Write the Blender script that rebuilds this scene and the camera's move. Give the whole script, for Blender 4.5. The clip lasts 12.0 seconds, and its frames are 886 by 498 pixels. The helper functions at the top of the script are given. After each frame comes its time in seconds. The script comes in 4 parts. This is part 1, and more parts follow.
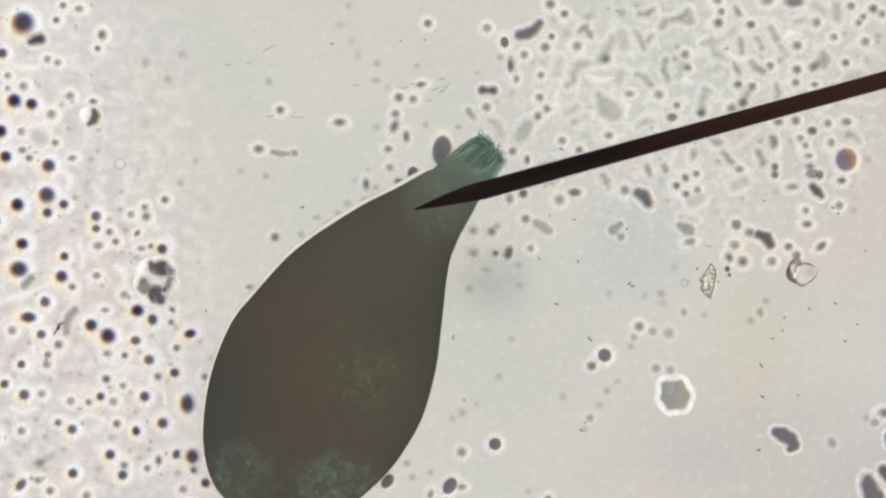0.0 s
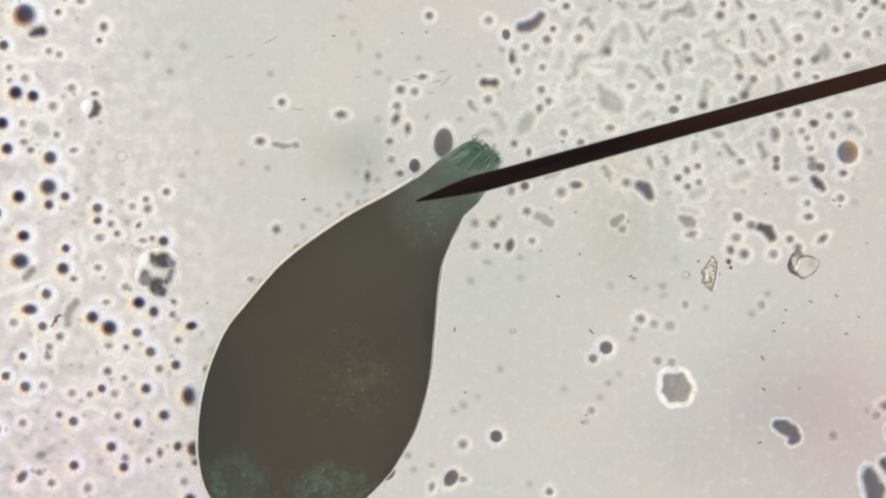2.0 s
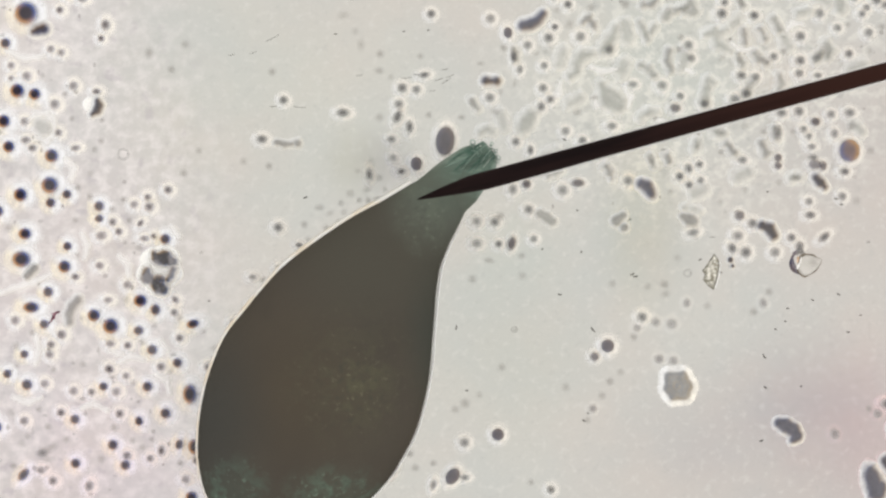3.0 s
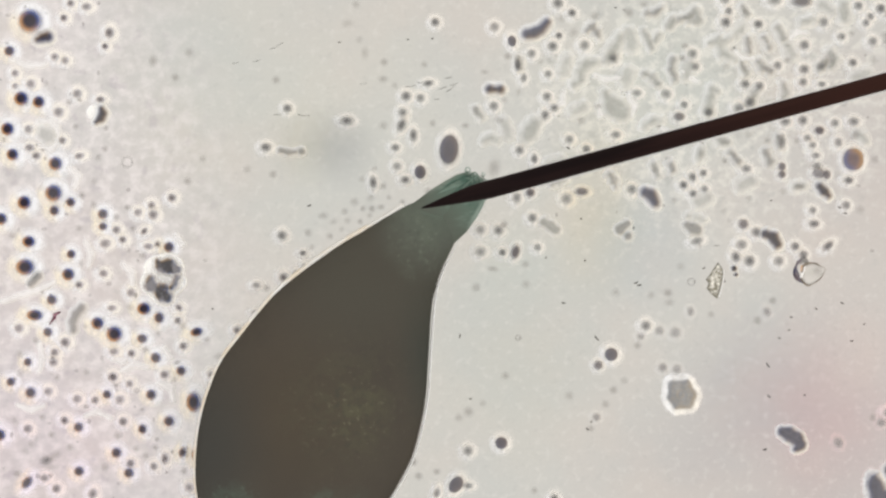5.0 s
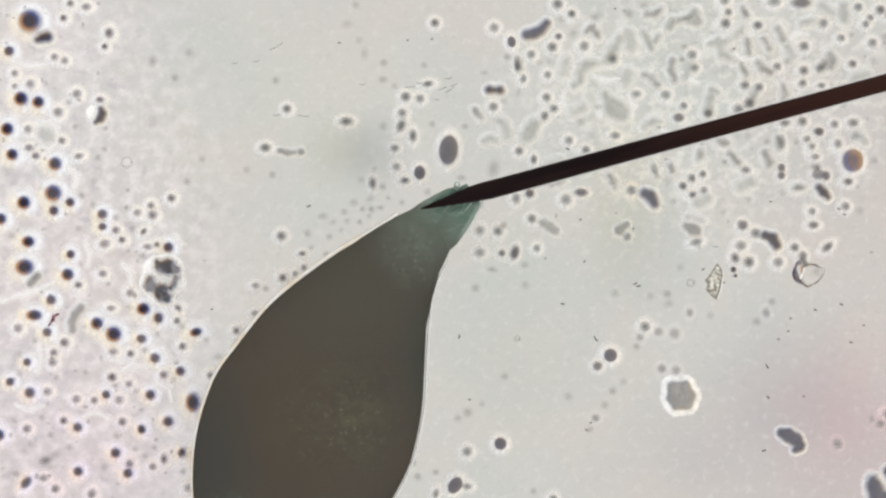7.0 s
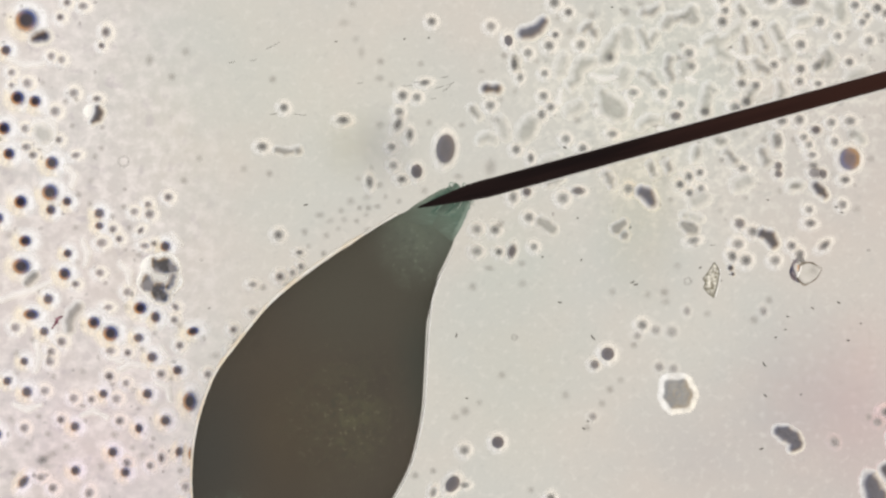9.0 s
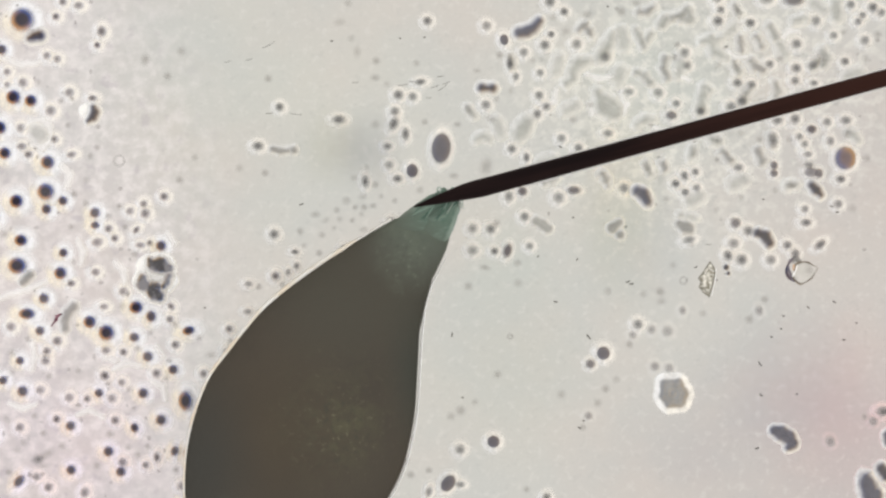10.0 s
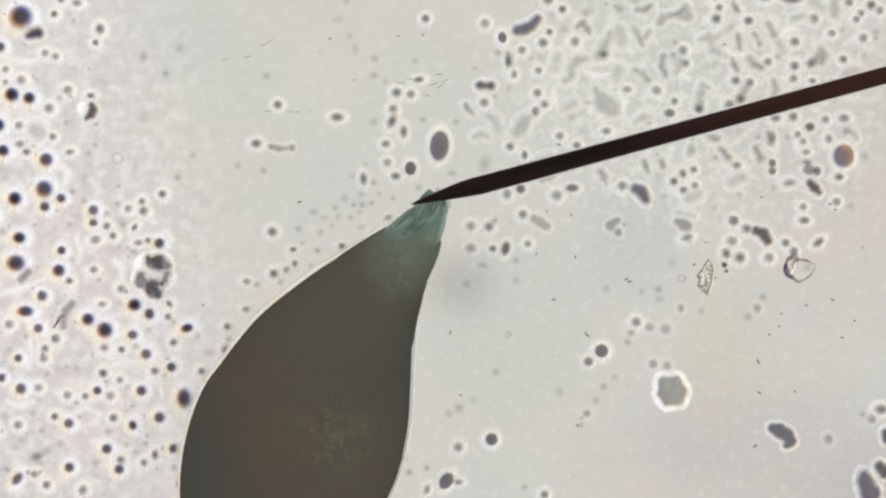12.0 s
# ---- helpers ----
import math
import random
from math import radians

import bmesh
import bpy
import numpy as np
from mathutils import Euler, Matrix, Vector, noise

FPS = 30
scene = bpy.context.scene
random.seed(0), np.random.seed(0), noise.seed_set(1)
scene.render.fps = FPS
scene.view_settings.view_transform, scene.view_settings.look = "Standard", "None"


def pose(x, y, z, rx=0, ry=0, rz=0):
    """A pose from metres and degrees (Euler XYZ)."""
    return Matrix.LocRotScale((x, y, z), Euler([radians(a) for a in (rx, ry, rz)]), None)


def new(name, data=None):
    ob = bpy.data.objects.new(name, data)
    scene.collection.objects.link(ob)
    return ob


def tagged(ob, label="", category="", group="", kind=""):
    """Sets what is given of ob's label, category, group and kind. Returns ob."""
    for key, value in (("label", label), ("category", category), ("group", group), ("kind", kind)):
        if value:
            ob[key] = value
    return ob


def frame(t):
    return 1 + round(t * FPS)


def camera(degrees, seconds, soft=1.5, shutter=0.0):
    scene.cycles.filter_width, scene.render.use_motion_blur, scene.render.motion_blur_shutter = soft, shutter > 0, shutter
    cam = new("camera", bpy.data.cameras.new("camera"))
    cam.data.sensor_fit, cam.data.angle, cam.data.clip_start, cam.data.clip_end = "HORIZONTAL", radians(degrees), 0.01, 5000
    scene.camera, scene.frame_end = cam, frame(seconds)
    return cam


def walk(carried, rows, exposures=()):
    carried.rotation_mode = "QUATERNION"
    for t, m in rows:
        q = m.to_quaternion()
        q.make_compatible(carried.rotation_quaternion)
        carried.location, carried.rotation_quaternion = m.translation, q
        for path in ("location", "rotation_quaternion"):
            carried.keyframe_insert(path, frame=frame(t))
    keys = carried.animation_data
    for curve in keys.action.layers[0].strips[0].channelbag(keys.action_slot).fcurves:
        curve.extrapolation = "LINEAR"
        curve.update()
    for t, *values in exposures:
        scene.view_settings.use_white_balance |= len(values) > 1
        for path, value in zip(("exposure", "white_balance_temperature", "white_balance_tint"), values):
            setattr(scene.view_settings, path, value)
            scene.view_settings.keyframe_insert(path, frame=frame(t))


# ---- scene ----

# A wet mount under a microscope, built a thousand times life size: one metre stands for one millimetre.
# Places are given in micrometres on the slide, x to the right and y down from a corner of the field (784, 441 is the origin).
FIELD = 1.568
DEGREES = 24.0
HIGH = FIELD / 2 / math.tan(radians(DEGREES / 2))
cam = camera(DEGREES, 12.0, soft=2.4)

# seconds, drift of the view in micrometres (right, down), turn in degrees
DRIFT = [
    (0, 0.0, 0.0, 0.0), (0.5, -1.6, -7.6, 0.03), (1, -2.6, -15.9, 0.03), (1.5, -4.0, -18.2, 0.02),
    (2, 2.5, -13.6, 0.04), (2.5, 10.6, -14.2, 0.10), (3, 5.5, -16.9, 0.07), (5, 12.1, -2.2, 0.14),
    (5.5, 11.7, -5.6, 0.13), (6, 11.8, -3.7, 0.15), (6.5, 9.0, -3.9, 0.19), (7, 11.0, -1.0, 0.22),
    (9, 5.9, -3.3, 0.15), (9.5, 2.8, -2.1, 0.19), (10, -1.8, -4.4, 0.15), (10.5, -6.6, -4.8, 0.12),
    (11, -3.9, -6.4, 0.13), (11.5, -4.9, -6.9, 0.16), (12, -5.0, -8.6, 0.17),
]
walk(cam, [(t, pose(-dx / 1000, dy / 1000, HIGH, 0, 0, turn)) for t, dx, dy, turn in DRIFT],
     [(0, 0.0, 6500, 10), (0.5, 0.0, 6430, 10), (1.5, 0.0, 6430, 10), (2, 0.0, 6430, 10.3), (2.5, 0.0, 6580, 10.8), (3, 0.0, 6500, 10.4), (5, 0.0, 6530, 11.1), (5.5, 0.0, 6930, 11.3),
      (6, 0.0, 6780, 11.0), (6.5, 0.0, 6860, 11.3), (7, 0.0, 6370, 10.8), (9, 0.0, 6700, 11.0), (9.5, 0.0, 6530, 10.6), (10, 0.0, 6500, 10.8), (10.5, 0.0, 6480, 11.7), (12, 0.0, 6420, 10)])

# ---- light: the even bright field of the substage lamp, seen through the slide ----
world = bpy.data.worlds.new("bright_field")
world.use_nodes = True
world.node_tree.nodes["Background"].inputs["Color"].default_value = (1.0, 0.985, 0.955, 1)
world.node_tree.nodes["Background"].inputs["Strength"].default_value = 1.08
scene.world = world


# ---- materials ----
class Nodes:
    """A small helper to write node materials."""

    def __init__(self, name):
        self.mat = bpy.data.materials.new(name)
        self.mat.use_nodes = True
        self.tree = self.mat.node_tree
        self.tree.nodes.clear()
        self.out = self.tree.nodes.new("ShaderNodeOutputMaterial")

    def node(self, kind, **settings):
        n = self.tree.nodes.new(kind)
        for key, value in settings.items():
            setattr(n, key, value)
        return n

    def link(self, a, b):
        self.tree.links.new(a, b)

    def put(self, socket, value):
        if isinstance(value, bpy.types.NodeSocket):
            self.link(value, socket)
        elif isinstance(value, tuple) and socket.type == "RGBA":
            socket.default_value = (*value, 1)
        else:
            socket.default_value = value

    def place(self):
        return self.node("ShaderNodeTexCoord").outputs["Object"]

    def math(self, op, a, b=0.0, c=0.0):
        n = self.node("ShaderNodeMath", operation=op)
        for socket, value in zip(n.inputs, (a, b, c)):
            self.put(socket, value)
        return n.outputs[0]

    def span(self, value, lo, hi, a=0.0, b=1.0):
        n = self.node("ShaderNodeMapRange", interpolation_type="SMOOTHSTEP")
        for key, v in (("Value", value), ("From Min", lo), ("From Max", hi), ("To Min", a), ("To Max", b)):
            self.put(n.inputs[key], v)
        return n.outputs[0]

    def noise(self, place, scale, detail=3.0, rough=0.5):
        n = self.node("ShaderNodeTexNoise")
        self.put(n.inputs["Vector"], place)
        n.inputs["Scale"].default_value, n.inputs["Detail"].default_value = scale, detail
        n.inputs["Roughness"].default_value = rough
        return n.outputs["Fac"]

    def mix(self, fac, a, b):
        n = self.node("ShaderNodeMix", data_type="RGBA")
        self.put(n.inputs[0], fac)
        self.put(n.inputs[6], a)
        self.put(n.inputs[7], b)
        return n.outputs[2]

    def blend(self, fac, a, b):
        n = self.node("ShaderNodeMixShader")
        self.put(n.inputs[0], fac)
        self.link(a, n.inputs[1])
        self.link(b, n.inputs[2])
        return n.outputs[0]

    def clear(self, color=(1.0, 1.0, 1.0)):
        n = self.node("ShaderNodeBsdfTransparent")
        self.put(n.inputs["Color"], color)
        return n.outputs[0]

    def matte(self, color, rough=0.6, gloss=0.0):
        n = self.node("ShaderNodeBsdfPrincipled")
        self.put(n.inputs["Base Color"], color)
        n.inputs["Roughness"].default_value = rough
        n.inputs["Specular IOR Level"].default_value = gloss
        return n

    def radius(self, place, middle=(0.0, 0.0), stretch=(1.0, 1.0)):
        """The distance from a point in the plane of the slide."""
        m = self.node("ShaderNodeMapping")
        self.link(place, m.inputs["Vector"])
        m.inputs["Location"].default_value = (-middle[0] / stretch[0], -middle[1] / stretch[1], 0)
        m.inputs["Scale"].default_value = (1 / stretch[0], 1 / stretch[1], 0)
        n = self.node("ShaderNodeVectorMath", operation="LENGTH")
        self.link(m.outputs[0], n.inputs[0])
        return n.outputs["Value"]

    def done(self, shader):
        self.link(shader, self.out.inputs["Surface"])
        return self.mat


def on(x, y, z=0.0):
    """The place in the world of a point at x, y micrometres of the field, as it stands at the height z."""
    k = (1 - z / HIGH) / 1000
    return ((x - 784) * k, (441 - y) * k, z)


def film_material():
    """Wetted glass that takes away a third of the light; the field's uneven light is painted into its tint."""
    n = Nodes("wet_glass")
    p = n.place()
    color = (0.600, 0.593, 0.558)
    # the field's soft gradients of light and colour, painted as tinted spots
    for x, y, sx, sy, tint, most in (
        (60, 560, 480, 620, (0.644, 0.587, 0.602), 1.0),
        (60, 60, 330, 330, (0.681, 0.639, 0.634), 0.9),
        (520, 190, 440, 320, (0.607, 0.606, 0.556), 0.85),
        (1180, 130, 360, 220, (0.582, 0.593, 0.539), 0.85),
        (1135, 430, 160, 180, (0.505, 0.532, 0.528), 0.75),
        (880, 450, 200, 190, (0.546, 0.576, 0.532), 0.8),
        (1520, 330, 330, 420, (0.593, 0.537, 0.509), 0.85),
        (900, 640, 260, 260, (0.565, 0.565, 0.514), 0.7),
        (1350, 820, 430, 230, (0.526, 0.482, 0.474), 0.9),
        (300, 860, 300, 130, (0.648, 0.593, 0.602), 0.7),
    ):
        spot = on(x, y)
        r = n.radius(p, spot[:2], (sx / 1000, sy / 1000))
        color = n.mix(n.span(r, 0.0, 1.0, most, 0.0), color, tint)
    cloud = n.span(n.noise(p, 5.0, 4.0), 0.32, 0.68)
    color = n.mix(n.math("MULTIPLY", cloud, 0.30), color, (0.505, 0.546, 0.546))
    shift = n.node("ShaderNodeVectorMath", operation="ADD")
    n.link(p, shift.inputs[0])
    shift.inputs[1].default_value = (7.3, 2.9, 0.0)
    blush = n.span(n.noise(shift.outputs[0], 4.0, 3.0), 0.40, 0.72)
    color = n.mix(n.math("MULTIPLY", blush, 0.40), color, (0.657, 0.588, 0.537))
    pale_mottle = n.span(n.noise(shift.outputs[0], 62.0, 4.0, 0.6), 0.50, 0.74)
    color = n.mix(n.math("MULTIPLY", pale_mottle, 0.32), color, (0.741, 0.727, 0.690))
    dark_mottle = n.span(n.noise(p, 58.0, 3.0, 0.6), 0.54, 0.76)
    color = n.mix(n.math("MULTIPLY", dark_mottle, 0.20), color, (0.426, 0.431, 0.417))
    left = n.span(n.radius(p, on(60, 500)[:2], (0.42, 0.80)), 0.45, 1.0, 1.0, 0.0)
    # the pale web of merging halos on the left, painted in with noise
    left_halos = n.math("MULTIPLY", n.span(n.noise(p, 42.0, 3.0), 0.36, 0.78), left)
    color = n.mix(n.math("MULTIPLY", left_halos, 0.72), color, (0.861, 0.815, 0.806))
    left_dark = n.math("MULTIPLY", n.span(n.noise(p, 33.0, 3.0), 0.56, 0.72), left)
    color = n.mix(n.math("MULTIPLY", left_dark, 0.50), color, (0.472, 0.435, 0.463))
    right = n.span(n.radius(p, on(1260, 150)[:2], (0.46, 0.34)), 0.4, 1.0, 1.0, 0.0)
    # halos between the bodies on the right, painted in likewise
    right_halos = n.math("MULTIPLY", n.span(n.noise(p, 48.0, 3.0), 0.46, 0.66), right)
    color = n.mix(n.math("MULTIPLY", right_halos, 0.55), color, (0.787, 0.778, 0.718))
    right_dark = n.math("MULTIPLY", n.span(n.noise(p, 37.0, 3.0), 0.54, 0.72), right)
    color = n.mix(n.math("MULTIPLY", right_dark, 0.45), color, (0.407, 0.421, 0.407))
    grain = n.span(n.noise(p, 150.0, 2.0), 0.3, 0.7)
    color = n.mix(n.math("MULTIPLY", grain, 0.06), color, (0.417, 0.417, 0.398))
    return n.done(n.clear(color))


def drop_material(name, middle, left, right, dense, hard, vary=0.25, band=(0.32, 0.74)):
    """A droplet that takes away light by its thickness; the lens's colour fringes are painted towards its edge."""
    n = Nodes(name)
    p = n.place()
    info = n.node("ShaderNodeObjectInfo")
    shift = n.node("ShaderNodeVectorMath", operation="MULTIPLY_ADD")
    n.link(info.outputs["Random"], shift.inputs[0])
    shift.inputs[1].default_value = (37.0, 53.0, 11.0)
    n.link(p, shift.inputs[2])
    own = shift.outputs[0]
    r = n.radius(p)
    sep = n.node("ShaderNodeSeparateXYZ")
    n.link(p, sep.inputs[0])
    side = n.span(n.math("ADD", sep.outputs["X"], n.math("MULTIPLY", sep.outputs["Y"], 0.35)), -0.6, 0.6)
    color = n.mix(n.span(r, *band), middle, n.mix(side, left, right))
    color = n.mix(n.math("MULTIPLY", n.noise(own, 1.8, 3.0), 0.30), color, tuple(c * 2.0 + 0.01 for c in middle))
    alpha = n.span(r, hard, 1.0, dense, 0.0)
    alpha = n.math("MULTIPLY", alpha, n.math("SUBTRACT", 1.0, n.math("MULTIPLY", info.outputs["Random"], vary)))
    return n.done(n.blend(alpha, n.clear(), n.matte(color).outputs[0]))


RIMS = {}


def rim_material(ratio, dense, warm):
    key = (ratio, dense, warm)
    if key not in RIMS:
        # a droplet's halo of light, painted as a pale ring with coloured fringes
        n = Nodes("bright_rim")
        p = n.place()
        r = n.radius(p)
        sep = n.node("ShaderNodeSeparateXYZ")
        n.link(p, sep.inputs[0])
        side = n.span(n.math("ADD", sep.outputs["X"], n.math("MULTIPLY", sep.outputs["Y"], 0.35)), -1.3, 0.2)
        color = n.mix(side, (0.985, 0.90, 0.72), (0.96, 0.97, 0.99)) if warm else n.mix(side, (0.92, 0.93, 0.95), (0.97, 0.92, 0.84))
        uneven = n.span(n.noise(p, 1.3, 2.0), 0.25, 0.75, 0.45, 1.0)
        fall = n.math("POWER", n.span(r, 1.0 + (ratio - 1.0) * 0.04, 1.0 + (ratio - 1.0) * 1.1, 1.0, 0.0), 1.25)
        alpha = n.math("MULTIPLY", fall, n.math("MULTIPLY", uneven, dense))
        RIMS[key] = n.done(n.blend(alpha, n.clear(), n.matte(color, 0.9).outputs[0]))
    return RIMS[key]


def plain_material(name, color, other, scale, alpha=1.0, rough=0.6, gloss=0.0):
    """A mottled solid stuff; alpha below one lets some of the light through."""
    n = Nodes(name)
    p = n.place()
    f = n.span(n.noise(p, scale, 4.0), 0.35, 0.68)
    c = n.mix(f, color, other)
    shader = n.matte(c, rough, gloss)
    if alpha < 1:
        return n.done(n.blend(alpha, n.clear(), shader.outputs[0]))
    return n.done(shader.outputs[0])


def haze_material(name, tint, most):
    """A smear that thins out softly to its edge."""
    n = Nodes(name)
    p = n.place()
    r = n.radius(p)
    f = n.span(r, 0.0, 1.0, most, 0.0)
    f = n.math("MULTIPLY", f, n.span(n.noise(p, 2.2, 2.0), 0.2, 0.8, 0.7, 1.0))
    return n.done(n.clear(n.mix(f, (1.0, 1.0, 1.0), tint)))


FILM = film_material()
INK = drop_material("oil_dark", (0.024, 0.019, 0.030), (0.520, 0.250, 0.080), (0.035, 0.085, 0.300), 1.0, 0.52, 0.10, (0.30, 0.72))
SOOT = drop_material("oil_sooty", (0.050, 0.041, 0.052), (0.450, 0.240, 0.100), (0.055, 0.100, 0.300), 0.98, 0.42, 0.16)
GREY = drop_material("oil_grey", (0.088, 0.072, 0.076), (0.240, 0.150, 0.095), (0.120, 0.130, 0.190), 0.92, 0.06, 0.38)
ASH = drop_material("oil_ash", (0.116, 0.113, 0.112), (0.165, 0.180, 0.215), (0.230, 0.180, 0.140), 0.94, 0.06, 0.36)
MIST = drop_material("oil_pale", (0.22, 0.205, 0.185), (0.25, 0.24, 0.22), (0.24, 0.24, 0.235), 0.55, 0.0, 0.50)
SLATE = drop_material("oil_slate", (0.118, 0.104, 0.108), (0.120, 0.130, 0.190), (0.250, 0.170, 0.105), 0.95, 0.30, 0.20)
JELLY = drop_material("jelly_grey", (0.200, 0.188, 0.192), (0.22, 0.22, 0.26), (0.25, 0.21, 0.18), 0.90, 0.50, 0.08)
PLUM = drop_material("oil_plum", (0.118, 0.109, 0.120), (0.125, 0.125, 0.160), (0.170, 0.140, 0.130), 0.97, 0.70, 0.05)
BRONZE = drop_material("oil_bronze", (0.165, 0.120, 0.118), (0.095, 0.120, 0.250), (0.420, 0.240, 0.090), 0.96, 0.66, 0.05, (0.2, 0.8))
DOVE = drop_material("oil_dove", (0.225, 0.212, 0.208), (0.235, 0.240, 0.265), (0.290, 0.235, 0.195), 0.80, 0.10, 0.35)


# ---- meshes ----
def part(name, bm, material, parent=None, label="", at=(0, 0, 0), smooth=True):
    """Links a bmesh as one mesh object, under a thing if one is given."""
    mesh = bpy.data.meshes.new(name)
    bm.normal_update()
    bm.to_mesh(mesh)
    bm.free()
    for f in mesh.polygons:
        f.use_smooth = smooth
    mesh.materials.append(material)
    ob = new(name, mesh)
    ob.location = at
    if parent:
        ob.parent = parent
    return tagged(ob, label)


def rings_mesh(rows, closed_tip=True):
    """A bmesh from rings of points; the last one is closed by a point in its middle."""
    bm = bmesh.new()
    made = [[bm.verts.new(p) for p in row] for row in rows]
    k = len(rows[0])
    for a, b in zip(made, made[1:]):
        for i in range(k):
            bm.faces.new((a[i], a[(i + 1) % k], b[(i + 1) % k], b[i]))
    if closed_tip:
        bm.faces.new(made[-1])
    return bm


def dome_bm(segments=26, wobble=0.0, seed=0):
    """A drop of unit radius that sits on the plane z = 0."""
    rows = []
    for r in (1.0, 0.97, 0.9, 0.78, 0.6, 0.4, 0.2, 0.05):
        row = []
        for i in range(segments):
            a = i / segments * math.tau
            k = 1 + wobble * noise.noise((math.cos(a) * 1.3 + seed * 7.1, math.sin(a) * 1.3, seed * 3.3))
            row.append((math.cos(a) * r * k, math.sin(a) * r * k, math.sqrt(max(0, 1 - r * r))))
        rows.append(row)
    return rings_mesh(rows)


def ring_bm(ratio, segments=26):
    """A low ring round a drop of unit radius; round droplets it bears the painted halo."""
    rows = []
    for u in (0, 0.15, 0.3, 0.5, 0.75, 1.0):
        r = ratio + (0.7 - ratio) * u
        row = [(math.cos(i / segments * math.tau) * r, math.sin(i / segments * math.tau) * r, 0.25 * math.sin(u * 1.5)) for i in range(segments)]
        rows.append(row)
    return rings_mesh(rows, False)


MESHES = {}


def shared(name, make, material):
    """One mesh for all alike pieces."""
    if name not in MESHES:
        bm = make()
        mesh = bpy.data.meshes.new(name)
        bm.to_mesh(mesh)
        bm.free()
        for f in mesh.polygons:
            f.use_smooth = True
        mesh.materials.append(material)
        MESHES[name] = mesh
    return MESHES[name]


KINDS = {
    # material, rim strength, rim width in micrometres, swell, label
    "ink": (INK, 1.0, 19.0, 1.20, "round black oil droplet with a bright rim"),
    "soot": (SOOT, 1.0, 15.0, 1.22, "round brownish black oil droplet with a bright rim"),
    "grey": (GREY, 0.85, 11.0, 1.36, "small dark grey oil droplet with a bright rim"),
    "ash": (ASH, 0.66, 9.5, 1.40, "small grey oil droplet with a faint rim"),
    "mist": (MIST, 0.0, 0.0, 1.35, "pale blurred grey droplet in the water"),
    "plum": (PLUM, 0.95, 14.0, 1.06, "smooth oval plum grey droplet with a pale rim"),
    "bronze": (BRONZE, 0.9, 11.0, 1.12, "brown and blue bubble"),
    "slate": (SLATE, 0.60, 8.0, 1.20, "smooth slate grey droplet with a pale rim"),
    "jelly": (JELLY, 0.70, 8.0, 1.06, "smooth light grey jelly body with a pale rim"),
    "dove": (DOVE, 0.22, 6.0, 1.30, "soft dove grey droplet with a faint rim"),
}


def lobe(kind, x, y, rx, ry, turn, parent=None, rim=True, warm=False, name="oil_droplet"):
    """A droplet, or one lobe of a larger thing."""
    material, strength, width, swell, label = KINDS[kind]
    rx, ry = rx * swell, ry * swell
    shape = int(x * 7 + y * 13) % 5
    mesh = shared("%s_drop_%d" % (kind, shape), lambda: dome_bm(26, 0.10 if kind in ("ink", "plum") else 0.26, len(kind) + 3.1 * shape), material)
    ob = new(name, mesh)
    px, py, pz = on(x, y, 0.006)
    low = 0.4 * min(rx, ry) / 1000
    ob.matrix_basis = pose(px, py, pz, 0, 0, turn) @ Matrix.Diagonal((rx / 1000, ry / 1000, low, 1))
    if parent:
        ob.parent = parent
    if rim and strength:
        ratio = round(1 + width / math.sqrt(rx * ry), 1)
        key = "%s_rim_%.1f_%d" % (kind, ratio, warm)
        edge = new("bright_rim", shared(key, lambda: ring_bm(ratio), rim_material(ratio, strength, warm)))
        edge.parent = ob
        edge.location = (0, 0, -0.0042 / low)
    return ob


def droplets(kind, rows, warm=False):
    names = {"ink": "oil_droplet", "soot": "sooty_droplet", "mist": "blurred_droplet", "grey": "grey_droplet", "ash": "grey_droplet", "slate": "slate_droplet", "dove": "dove_grey_droplet", "plum": "plum_droplet"}
    given = kind
    for row in rows:
        x, y, rx = row[:3]
        kind = "soot" if given == "ink" and rx < 10.8 else given
        ry = row[3] if len(row) > 3 else rx
        turn = row[4] if len(row) > 4 else random.uniform(0, 25) * (rx == ry)
        if rx > 8.5 or kind in ("ink", "soot"):
            label = KINDS[kind][4]
        else:
            label = KINDS[kind][4].replace("round", "small round")
        tagged(lobe(kind, x, y, rx, ry, turn, warm=warm, name=names[kind]), label, "droplet", names[kind].replace("_", " ") + "s in the water")


